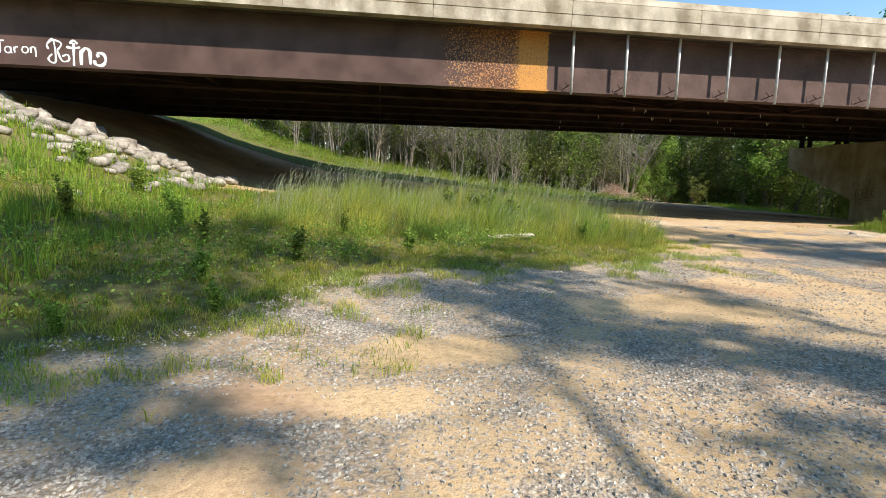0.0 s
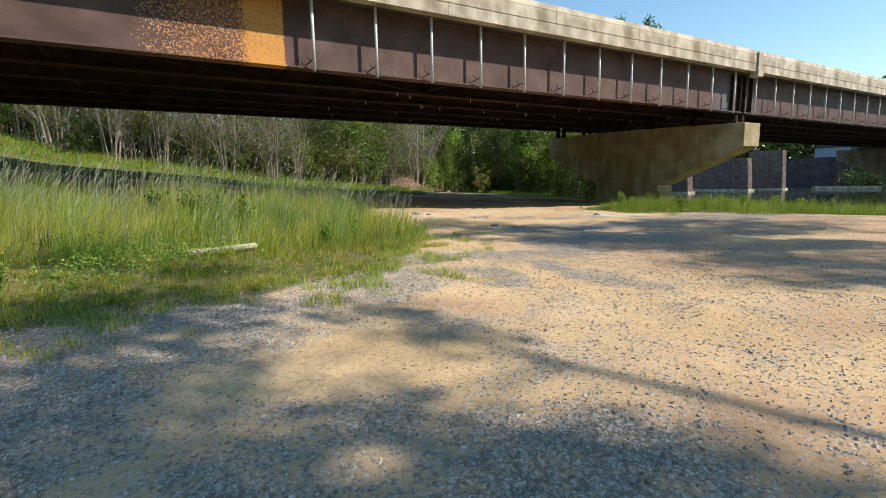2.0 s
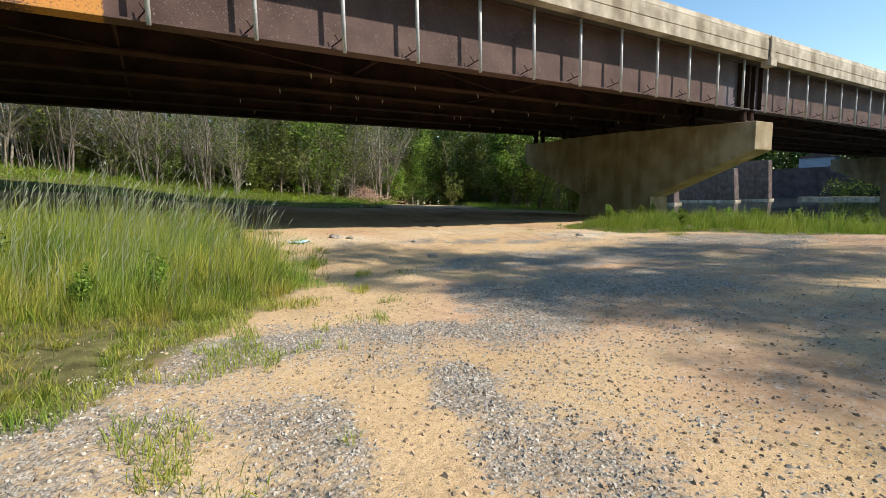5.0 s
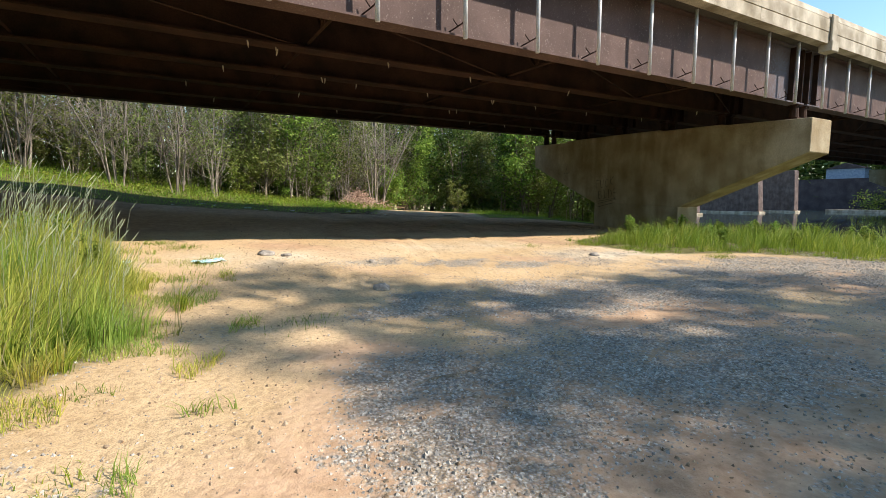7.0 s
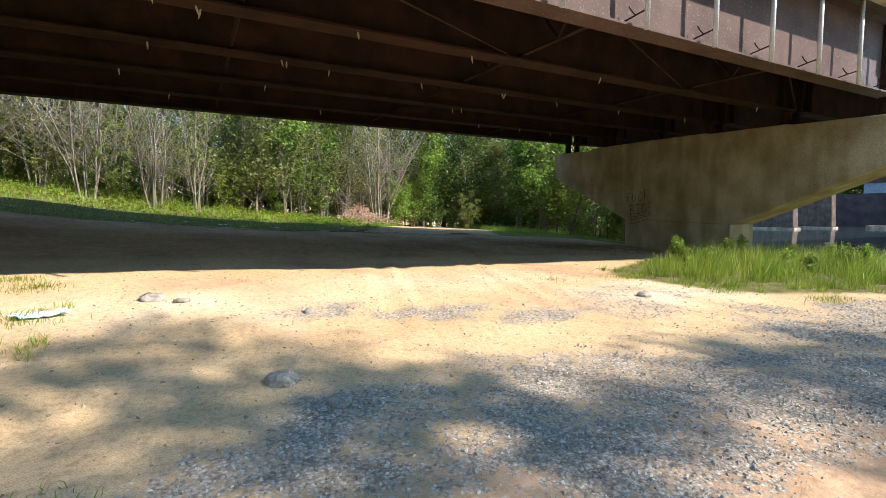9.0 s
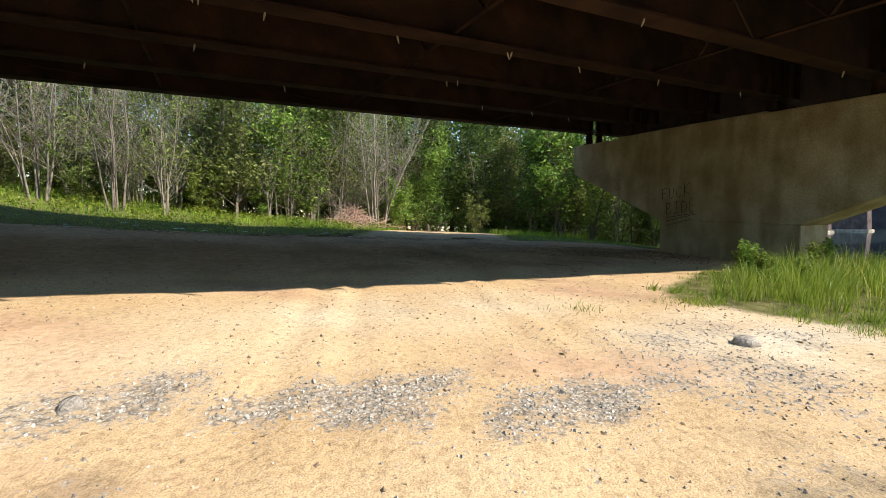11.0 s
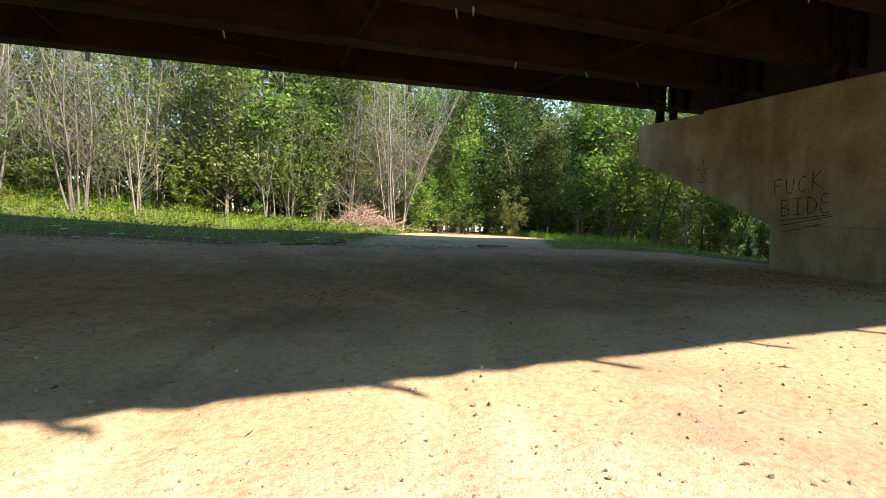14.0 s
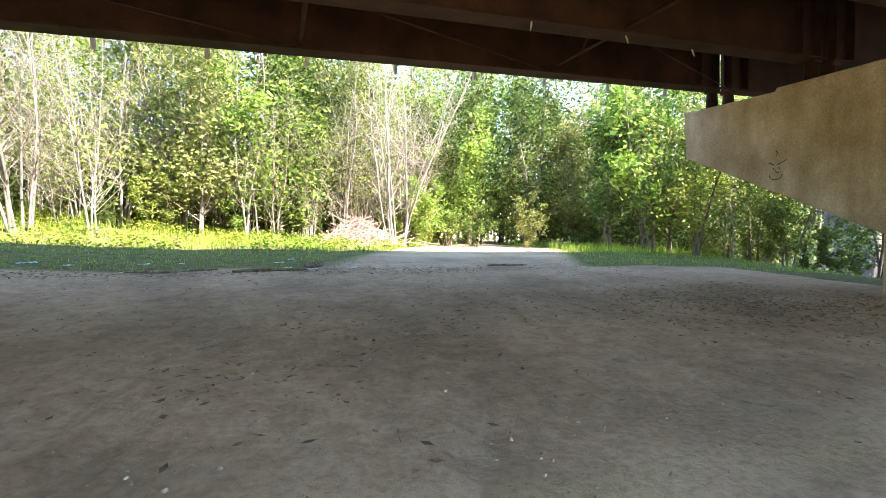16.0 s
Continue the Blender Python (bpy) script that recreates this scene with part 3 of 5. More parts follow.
# drain pipes along both sides
pipe = Shape().tube([(0, 0, -2.08), (0, 0, 0)], 0.048, 10)
pipe_me = pipe.mesh("drain_pipe", M_PIPE, True)
clip = Shape().tube([(0, 0, 0), (-0.05, 0.22, -0.05), (-0.16, 0.44, -0.13)], 0.016, 5)
clip.tube([(-0.05, 0.22, -0.05), (-0.09, 0.28, 0.05), (-0.13, 0.3, 0.12)], 0.013, 5)
clip_me = clip.mesh("bracket", M_STEEL)
STEP = 1.98
for i in range(0, 34):
    x = 6.62 + STEP * i
    if abs(x - PIER_X) < 0.7:
        continue
    p = part("drain_pipe", pipe_me, bridge, "pale metal drain pipe", m=pose(x, 16.46, 6.875))
    part("bracket", clip_me, p, m=pose(0, 0, -1.72))
for i in range(-6, 14):
    x = 4.3 + STEP * i
    if abs(x - PIER_X) > 0.7:
        p = part("drain_pipe", pipe_me, bridge, m=pose(x, 30.84, 7.20))
        part("bracket", clip_me, p, m=pose(0, 0, -1.72, 0, 0, 180))

# cross frames and lateral rods between the girders
for bx in [x for x in range(-12, 29, 6)] + [36, 42, 48, 54]:
    for k in range(5):
        y0, y1 = GIRDERS_Y[k] + 0.02, GIRDERS_Y[k + 1] - 0.02
        zb, zt = cross_slope(y0) + 0.16, cross_slope(y0) + WEB_H - 0.15
        ym = (y0 + y1) / 2
        s = Shape()
        for a, b in (((y0, zb), (y1, zb + 0.06)), ((y0, zt), (ym, zb + 0.05)), ((y1, zt), (ym, zb + 0.05))):
            s.tube([(bx, *a), (bx, *b)], 0.042, 4)
        part("cross_brace", s.mesh("cross_brace", M_STEEL), bridge)
        if k in (0, 4):
            lat = Shape().tube([(bx, y0, zb - 0.03), (bx + 5.9, y1, zb - 0.0)], 0.022, 4)
            part("lateral_brace", lat.mesh("lateral_brace", M_STEEL), bridge)

# bearings on the pier
for gy in GIRDERS_Y:
    z = cross_slope(gy)
    for px in (29.34, 29.96):
        s = Shape()
        top_z = lerp_table([(16, 4.32), (19.5, 4.48), (22.4, 4.58), (25, 4.65), (31, 4.69)], gy)
        s.box(px - 0.17, gy - 0.2, top_z - 0.05, px + 0.17, gy + 0.2, top_z + 0.07)
        s.tube([(px, gy, top_z + 0.06), (px, gy, z - 0.07)], [0.17, 0.14], 10)
        s.box(px - 0.13, gy - 0.16, z - 0.075, px + 0.13, gy + 0.16, z - 0.002)
        part("bearing", s.mesh("bearing", M_STEEL), bridge)

# the hammerhead piers
def pier(x0, x1, base):
    t = thing("bridge_pier", "hammerhead concrete pier with sloping cap, stained and sprayed" if x0 < 40 else "hammerhead concrete pier farther along in the river", "pier")
    cap = Shape()
    cap.prism([(16.1, 3.10), (21.1, 1.06), (26.0, 1.20), (30.9, 3.38), (30.98, 4.70), (28.25, 4.62), (28.22, 4.70), (25.0, 4.66), (22.2, 4.60), (22.17, 4.55), (19.3, 4.48), (19.27, 4.44), (16.1, 4.32)], "x", x0, x1)
    bevel(part("cap", cap.mesh("cap", M_PIER), t, "stained yellowish concrete cap"), 0.025)
    col = Shape()
    col.prism([(21.1, base), (26.0, base), (26.0, 1.20), (21.1, 1.06)], "x", x0 + 0.004, x1 - 0.004)
    bevel(part("column", col.mesh("column", M_PIER), t), 0.02)
    return t


pier_1 = pier(28.9, 30.4, -1.2)
pier(78.0, 79.5, -3.5)


def rounded(pts, n=4):
    """A smooth line through the given points."""
    out = []
    for i in range(len(pts) - 1):
        p0, p1, p2, p3 = (Vector(pts[max(0, min(len(pts) - 1, k))]) for k in (i - 1, i, i + 1, i + 2))
        for s in range(n):
            t = s / n
            out.append(tuple(0.5 * (2 * p1 + (p2 - p0) * t + (2 * p0 - 5 * p1 + 4 * p2 - p3) * t * t + (3 * p1 - p0 - 3 * p2 + p3) * t ** 3)))
    return out + [tuple(pts[-1])]


def strokes(name, lines, width, mat, parent, to_world, label):
    """Sprayed lines: soft ribbons that lie almost flat on their wall."""
    s = Shape()
    for pts in lines:
        pts = rounded(pts)
        s.tube([to_world(a, b) for a, b in pts], [width * (0.7 if i in (0, len(pts) - 1) else 0.9 + 0.2 * math.sin(i * 0.9)) for i in range(len(pts))], 6)
    o = to_world(0, 0)
    k = 1 if to_world(1, 0)[0] != o[0] else 0
    s.v = [tuple(o[k] + (q - o[k]) * 0.1 if a == k else q for a, q in enumerate(v)) for v in s.v]
    return part(name, s.mesh(name, mat), parent, label)


def arc(cx, cy, rx, ry, a0, a1, n=9):
    return [(cx + rx * math.cos(radians(a0 + (a1 - a0) * i / n)), cy + ry * math.sin(radians(a0 + (a1 - a0) * i / n))) for i in range(n + 1)]


LETTERS = {
    "T": [[(0, 1), (0.7, 1)], [(0.35, 1), (0.33, 0)]],
    "a": [arc(0.28, 0.25, 0.25, 0.25, 40, 330), [(0.5, 0.5), (0.5, 0.05), (0.6, 0.0)]],
    "r": [[(0.1, 0.5), (0.12, 0)], [(0.12, 0.35), (0.28, 0.5), (0.42, 0.45)]],
    "o": [arc(0.28, 0.26, 0.25, 0.25, 0, 360, 12)],
    "n": [[(0.05, 0.5), (0.07, 0.0)], [(0.07, 0.35), (0.22, 0.5), (0.4, 0.42), (0.45, -0.1), (0.42, -0.3)]],
    "F": [[(0.05, 1), (0.12, 0)], [(0.0, 1), (0.6, 1.02)], [(0.08, 0.55), (0.5, 0.6)]],
    "U": [[(0.05, 1), (0.08, 0.25), (0.25, 0.0), (0.45, 0.2), (0.52, 1)]],
    "C": [[(0.5, 0.85), (0.25, 0.98), (0.06, 0.6), (0.12, 0.12), (0.35, 0.0), (0.52, 0.15)]],
    "K": [[(0.08, 1.25), (0.1, 0.05)], [(0.6, 1.2), (0.12, 0.6), (0.62, 0.1)]],
    "B": [[(0.05, 1), (0.08, 0)], [(0.0, 1), (0.42, 0.92), (0.4, 0.62), (0.08, 0.52), (0.5, 0.4), (0.48, 0.08), (0.02, 0.0)]],
    "I": [[(0.0, 1), (0.55, 1)], [(0.28, 1), (0.28, 0)], [(0.0, 0.0), (0.56, 0.02)]],
    "D": [[(0.05, 1), (0.07, 0)], [(0.0, 1), (0.4, 0.85), (0.55, 0.45), (0.38, 0.08), (0.02, 0.0)]],
    "E": [[(0.5, 1), (0.06, 1), (0.06, 0.0), (0.52, 0.02)], [(0.08, 0.52), (0.42, 0.54)]],
}


def lettering(word, size, gap):
    out, at = [], 0.0
    for ch in word:
        for st in LETTERS[ch]:
            out.append([((at + a) * size, b * size) for a, b in st])
        at += gap
    return out


web = lambda u, v: (u, 16.9 - 0.012, v)
strokes("graffiti", [[(u - 11.66, v + 5.27 + 0.04 * u) for u, v in st] for st in lettering("Taron", 0.36, 0.66)], 0.028, M_WHITE, bridge, web, "white sprayed name")
big = [[(0.02, 0.95), (0.28, 1.15), (0.33, 0.2), (0.12, 0.12), (0.02, 0.3), (0.2, 0.5)], [(0.05, 0.7), (0.0, 0.95), (0.3, 1.12), (0.62, 0.98), (0.42, 0.66)], [(0.42, 0.66), (0.6, 0.2), (0.9, 0.25), (0.85, 0.5), (0.62, 0.4)]]
big2 = [[(1.15, 1.05), (1.12, 0.5), (1.1, 0.0)], [(0.82, 0.85), (1.1, 0.8), (1.42, 0.86)], [(0.98, 1.0), (1.15, 1.15), (1.32, 1.0)]]
big3 = [[(1.45, 0.75), (1.42, 0.05)], [(1.45, 0.6), (1.62, 0.82), (1.82, 0.7), (1.82, 0.1)], [(2.0, 0.3), (2.05, 0.12), (2.32, 0.08), (2.5, 0.3), (2.42, 0.6), (2.15, 0.62), (2.2, 0.45)]]
for lines, w in ((big, 0.035), (big2, 0.045), (big3, 0.055)):
    strokes("graffiti", [[(u * 0.66 - 10.22, v * 0.66 + 4.99) for u, v in st] for st in lines], w, M_WHITE, bridge, web, "white sprayed tag")
side = lambda u, v: (28.9 - 0.004, u, v)
strokes("graffiti", [[(25.95 - u, v + 1.98 + 0.10 * u) for u, v in st] for st in lettering("FUCK", 0.40, 0.78)], 0.012, M_BLACK, pier_1, side, "black sprayed writing")
strokes("graffiti", [[(25.75 - u, v + 1.42 + 0.10 * u) for u, v in st] for st in lettering("BIDE", 0.42, 0.78)], 0.012, M_BLACK, pier_1, side, "black sprayed writing")
strokes("graffiti", [[(25.75 - 0.15 * i, 1.30 + 0.02 * i) for i in range(9)], [(25.72 - 0.15 * i, 1.18 + 0.03 * i) for i in range(9)], [(25.7 - 0.15 * i, 1.0 + 0.035 * i) for i in range(8)]], 0.011, M_BLACK, pier_1, side, "black sprayed underlines")
strokes("graffiti", [arc(28.2, 2.62, 0.16, 0.13, 180, 360), [(28.38, 2.92), (28.22, 2.84)], [(28.18, 2.84), (27.92, 2.95)], [(28.26, 2.78), (28.24, 2.74)], [(28.12, 2.78), (28.1, 2.74)], [(28.2, 2.72), (28.18, 2.66), (28.12, 2.66)], [(28.2, 3.2), (28.16, 3.12), (28.2, 3.06)]], 0.012, M_BLACK, pier_1, side, "black drawn grinning face")

# older tapered piers standing in the river
for ox, oy, ot, wide in ((91.5, 60, 5.0, 14), (113, 60, 5.6, 13), (127.5, 60, 7.6, 9)):
    t = thing("old_pier", "tapered old masonry bridge pier standing in the river", "pier", "old river piers")
    s = Shape().prism([(oy, -1.2), (oy + wide, -1.2), (oy + wide - 1.2, ot), (oy + 0.5, ot)], "x", ox, ox + 1.8)
    bevel(part("shaft", s.mesh("shaft", M_OLDPIER), t), 0.08)
    s = Shape().prism([(oy - 0.3, -2.8), (oy + wide + 0.3, -2.8), (oy + wide + 0.3, -1.204), (oy - 0.3, -1.204)], "x", ox - 0.3, ox + 2.1)
    bevel(part("footing", s.mesh("footing", M_PARAPET), t, "pale concrete footing at the waterline"), 0.08)
s = Shape().box(137, -30, -2.2, 138.2, 58, -0.95)
tagged(new("weir", s.mesh("weir", M_PARAPET)), "low pale concrete weir across the river", "weir", kind="structure")
# dark retaining wall on the far bank, with a pale shed on it
s = Shape()
s.prism([(20, -2), (110, -2), (110, 6.2), (20, 6.8)], "x", 158, 162)
tagged(new("wall_far_bank", s.mesh("wall_far_bank", M_WALL)), "long dark stone wall on the far bank", "wall", kind="structure")
shed = thing("shed", "small blue-grey shed on the far bank wall", "building")
part("wall", Shape().box(158.5, 59, 6.4, 162, 67, 9.0).mesh("wall", material("blue_grey_boards", (0.16, 0.22, 0.32), (0.26, 0.32, 0.42), 2, 20, 0.8, 0.1)), shed)
part("roof", Shape().prism([(58.6, 9.0), (67.4, 9.0), (63, 10.4)], "x", 158.2, 162.4).mesh("roof", M_WALL), shed)


# ---- plants ----
def scatter_leaves(centres, per, spread, size, rng):
    """Small pointed leaves round many centres, as arrays."""
    c = np.repeat(np.array(centres), per, axis=0)
    n = len(c)
    c = c + rng.normal(0, 1, (n, 3)) * spread
    a = rng.normal(0, 1, (n, 3))
    a[:, 2] *= 0.6
    a /= np.linalg.norm(a, axis=1)[:, None]
    b = np.cross(a, rng.normal(0, 1, (n, 3)))
    b /= np.linalg.norm(b, axis=1)[:, None] + 1e-9
    s = size * rng.uniform(0.6, 1.4, (n, 1))
    v = np.stack([c - a * s, c + b * s * 0.45, c + a * s, c - b * s * 0.45], axis=1).reshape(-1, 3)
    f = np.arange(n * 4).reshape(-1, 4)
    return v, f


def tree_kind(name, label, seed, height, stems, spread, leaf_mat, bark, leaves, leaf_size, thick, crown_from, twigs=7):
    """A clump of tapered stems with limbs, twigs and a loose crown, built once at the origin."""
    rnd, rng = random.Random(seed), np.random.default_rng(seed)
    wood, tips = Shape(), []
    for s in range(stems):
        a = rnd.uniform(0, 6.28)
        lean = rnd.uniform(0.02, spread)
        h = height * rnd.uniform(0.72, 1.0)
        r0 = thick * rnd.uniform(0.6, 1.0)
        off = Vector((math.cos(a), math.sin(a), 0)) * (0.25 if stems > 1 else 0) * rnd.uniform(0.4, 1.7)
        pts, p = [], Vector(off)
        d = Vector((math.cos(a) * lean, math.sin(a) * lean, 1)).normalized()
        segs = 8
        for i in range(segs + 1):
            pts.append(p.copy())
            d = (d + Vector((rnd.uniform(-0.13, 0.13), rnd.uniform(-0.13, 0.13), 0.05))).normalized()
            p = p + d * (h / segs)
        pts[0].z -= 0.25
        radii = [r0 * (1.25 if i == 0 else 1) * (1 - 0.88 * i / segs) for i in range(segs + 1)]
        wood.tube(pts, radii, 6, False)
        for k in range(twigs + int(height)):
            f = rnd.uniform(crown_from, 0.98)
            i = min(segs - 1, int(f * segs))
            q = pts[i].lerp(pts[i + 1], f * segs - i)
            w = rnd.uniform(0, 6.28)
            ln = height * rnd.uniform(0.09, 0.22) * (1.25 - 0.7 * f)
            e = Vector((math.cos(w), math.sin(w), rnd.uniform(0.3, 1.3))).normalized()
            m1 = q + e * ln * 0.5 + Vector((0, 0, 0.05 * ln))
            m2 = q + e * ln + Vector((rnd.uniform(-0.1, 0.1), rnd.uniform(-0.1, 0.1), 0.2)) * ln
            rb = max(0.008, radii[i] * 0.42)
            wood.tube([q, m1, m2], [rb, rb * 0.6, 0.004], 3, False)
            tips += [tuple(m1), tuple(m2), tuple(q.lerp(m2, 0.75))]
            for _ in range(3):
                u = m1.lerp(m2, rnd.uniform(0, 0.9))
                g = u + Vector((rnd.uniform(-1, 1), rnd.uniform(-1, 1), rnd.uniform(0.0, 1.2))).normalized() * ln * 0.45
                wood.tube([u, g], [rb * 0.4, 0.003], 3, False)
                tips.append(tuple(g))
    t = thing(name, label, "tree", at=(0, 0, -200))
    part("trunk", wood.mesh("trunk", bark, True), t)
    if leaves:
        per = max(1, int(leaves / len(tips)))
        v, f = scatter_leaves(tips, per, height * 0.028, leaf_size, rng)
        part("crown", raw_mesh("crown", v, f, leaf_mat), t)
    return t


PALE = "slender pale many-stemmed tree, nearly bare, beside the track"
LEAFY = "young leafy green tree in the wood edge"
BUSH = "dense dark green bush in the wood edge"
KINDS = {
    "bare": [tree_kind("bare_tree", PALE, 11 + i, 10.5 + i, 6 + i, 0.33, M_LEAF_YELLOW, M_BARK_PALE, 1300, 0.06, 0.062, 0.12, 15) for i in range(3)],
    "pole": [tree_kind("sapling", "thin grey sapling poles with sparse spring leaves", 31 + i, 9.0 + 1.5 * i, 5, 0.22, M_LEAF_YELLOW if i == 1 else M_LEAF, M_BARK_PALE, 1500, 0.07, 0.042, 0.1, 6) for i in range(3)],
    "leafy": [tree_kind("leafy_tree", LEAFY, 51 + i, 9.5 + 1.5 * i, 3, 0.24, M_LEAF if i != 1 else M_LEAF_YELLOW, M_BARK, 4800, 0.12, 0.075, 0.08, 9) for i in range(3)],
    "dark": [tree_kind("dark_tree", "darker leafy tree deep in the wood", 71 + i, 11 + 1.5 * i, 2, 0.16, M_LEAF_DARK, M_BARK, 4800, 0.13, 0.10, 0.08, 12) for i in range(2)],
    "bush": [tree_kind("bush", BUSH if i == 0 else "light green leafy bush in the wood edge", 91 + i, 3.0 + 0.6 * i, 5, 0.8, (M_LEAF_DARK, M_LEAF, M_LEAF_YELLOW)[i], M_BARK, 1700, 0.09, 0.022, 0.05, 3) for i in range(3)],
    "shade": [tree_kind("tall_tree", "tall leafy tree beside the gravel lot", 111, 16.0, 1, 0.05, M_LEAF, M_BARK, 2400, 0.17, 0.24, 0.52, 10)],
}
tree_rnd = random.Random(5)


def plant(kind, x, y, scale=1.0, which=None):
    src = tree_rnd.choice(KINDS[kind]) if which is None else KINDS[kind][which]
    ob = copy_thing(src, pose(x, y, ground_z(x, y) - 0.03, 0, 0, tree_rnd.uniform(0, 360)) @ Matrix.Diagonal((scale, scale, scale * tree_rnd.uniform(0.92, 1.1), 1)))
    return ob


# the clumps that stand at the front of the wood, one by one
for kind, x, y, s, w in (("bare", 9.4, 39.2, 0.95, 0), ("bare", 6.4, 39.8, 0.95, 1), ("pole", 11.2, 39.6, 0.9, 0), ("pole", 4.4, 40.3, 1.0, 1), ("bare", 2.2, 40.6, 1.0, 2),
                         ("leafy", 14.2, 41.2, 0.85, 1), ("leafy", 17.0, 42.6, 0.95, 0), ("dark", 19.0, 44.6, 0.9, 0), ("bare", 23.4, 44.2, 0.95, 2), ("leafy", 20.6, 44.0, 0.85, 2),
                         ("dark", 26.4, 45.6, 0.85, 1), ("leafy", 26.0, 43.8, 0.6, 0), ("bush", 27.4, 43.6, 0.8, 0), ("bush", 24.6, 43.0, 0.7, 1), ("bush", 13.0, 41.0, 0.7, 1), ("bush", 16.0, 41.6, 0.7, 1),
                         ("dark", 34.0, 41.0, 0.75, 0), ("leafy", 36.0, 38.6, 0.7, 1), ("pole", 37.4, 36.6, 0.8, 2), ("leafy", 39.2, 35.0, 0.72, 0), ("dark", 40.6, 37.8, 0.8, 1), ("leafy", 41.5, 33.0, 0.75, 2),
                         ("bush", 35.4, 40.2, 0.75, 0), ("bush", 38.4, 35.6, 0.7, 1), ("bush", 42.0, 34.4, 0.8, 1), ("pole", 35.2, 39.4, 0.8, 1), ("bare", 36.6, 42.0, 0.85, 0), ("leafy", 43.6, 38.0, 0.8, 1), ("bush", 33.2, 42.6, 0.6, 0)):
    plant(kind, x, y, s, w)
# the wood behind them
for row, (y0, n, lo, hi) in enumerate(((42.0, 20, -13, 23), (45.5, 26, -16, 27), (49.5, 26, -20, 46), (54, 18, -24, 58))):
    for i in range(n):
        x = lo + (hi - lo) * (i + tree_rnd.uniform(0.1, 0.9)) / n
        y = y0 + tree_rnd.uniform(-1.3, 1.3) + (2.5 if x < -4 else 0)
        if row < 4 and abs(x - (24.5 + 0.55 * (y - 37))) < 2.6 - 0.3 * row:
            continue
        green = x > 12
        kind = tree_rnd.choices(["bare", "pole", "leafy", "dark", "bush"], [3.2, 4, 3 if green else 1.6, (1.8 if green else 0.6) + row * 0.4, 1.0])[0]
        plant(kind, x, y, tree_rnd.uniform(0.8, 1.15) + 0.06 * row)
for i in range(34):
    x, y = tree_rnd.uniform(33, 58), tree_rnd.uniform(34, 58)
    if x - 33 > (y - 30) * 0.12 and x < 41 + (y - 33) * 1.0 and abs(x - (24.5 + 0.55 * (y - 37))) > 2.6:
        plant(tree_rnd.choice(["leafy", "dark", "pole", "leafy", "bush"]), x, y, tree_rnd.uniform(0.85, 1.3))
for i in range(30):
    x = -9 + 32 * (i + tree_rnd.uniform(0, 1)) / 30
    plant("pole", x, 41.0 + tree_rnd.uniform(0, 4), tree_rnd.uniform(0.7, 1.05))
for kind, x, y, s in (("dark", 29.0, 48.5, 1.1), ("dark", 33.6, 48.0, 1.15), ("leafy", 31.8, 53, 1.35), ("dark", 36.5, 52, 1.25), ("leafy", 34.6, 55, 1.4), ("bush", 30.2, 50.5, 1.1), ("bush", 33.4, 51.5, 1.1), ("leafy", 35.6, 46.0, 0.85), ("leafy", 27.6, 47.2, 0.9), ("pole", 30.8, 55, 1.1), ("bush", 32.2, 55, 1.3)):
    plant(kind, x, y, s)
# bushes that fill the wood's foot
for i in range(95):
    x = -12 + 56 * (i + tree_rnd.uniform(0, 1)) / 95
    y = 40.6 + tree_rnd.uniform(0, 5.5) + (2.0 if x < -3 else 0)
    if x > 31:
        y = 52 - 0.95 * (x - 31) * 1.35 + tree_rnd.uniform(-1.5, 4)
    if abs(x - (24.5 + 0.55 * (y - 37))) > 2.3 and math.hypot(x - 20.5, y - 40.6) > 2.8:
        plant("bush", x, y, tree_rnd.uniform(0.45, 1.05))
# tall trees behind the walker
for x, y, s in ((24, -17, 1.05), (31, -12, 1.05), (-4, -9, 1.0), (36, -5, 1.05), (12, -17, 1.0), (2, -15, 1.1)):
    plant("shade", x, y, s, 0)
for ts in KINDS.values():
    for t in ts:
        for o in (*t.children_recursive, t):
            bpy.data.objects.remove(o)



# trees at the side of the lot: each spot of shade on the ground is one clump of leaves in a crown
SUN_FLECKS = [(-0.9, 2.2, 0.4), (-1.5, 2.2, 0.35), (4.1, 5.6, 0.4), (1.9, 2.2, 0.3), (3.2, 3.1, 0.3), (4.1, 2.6, 0.35), (3.4, 4.1, 0.22), (4.5, 4.6, 0.3), (4.4, 6.4, 0.3), (5.7, 4.8, 0.4), (0.6, 4.0, 0.5), (10.2, 12.5, 0.4), (8.6, 12.6, 0.5), (13.8, 11.8, 0.35),
              (14.1, 10.7, 0.3), (12.8, 12.9, 0.3), (14.9, 12.0, 0.4), (14.3, 11.5, 0.35), (13.9, 13.4, 0.35), (15.1, 14.7, 0.6), (9.3, 11.4, 0.5), (8.5, 13.6, 0.4), (18.5, 14.4, 0.5), (2.1, 2.8, 0.4), (0.5, 2.7, 0.5), (-0.6, 3.4, 0.5), (-0.8, 4.4, 0.5)]


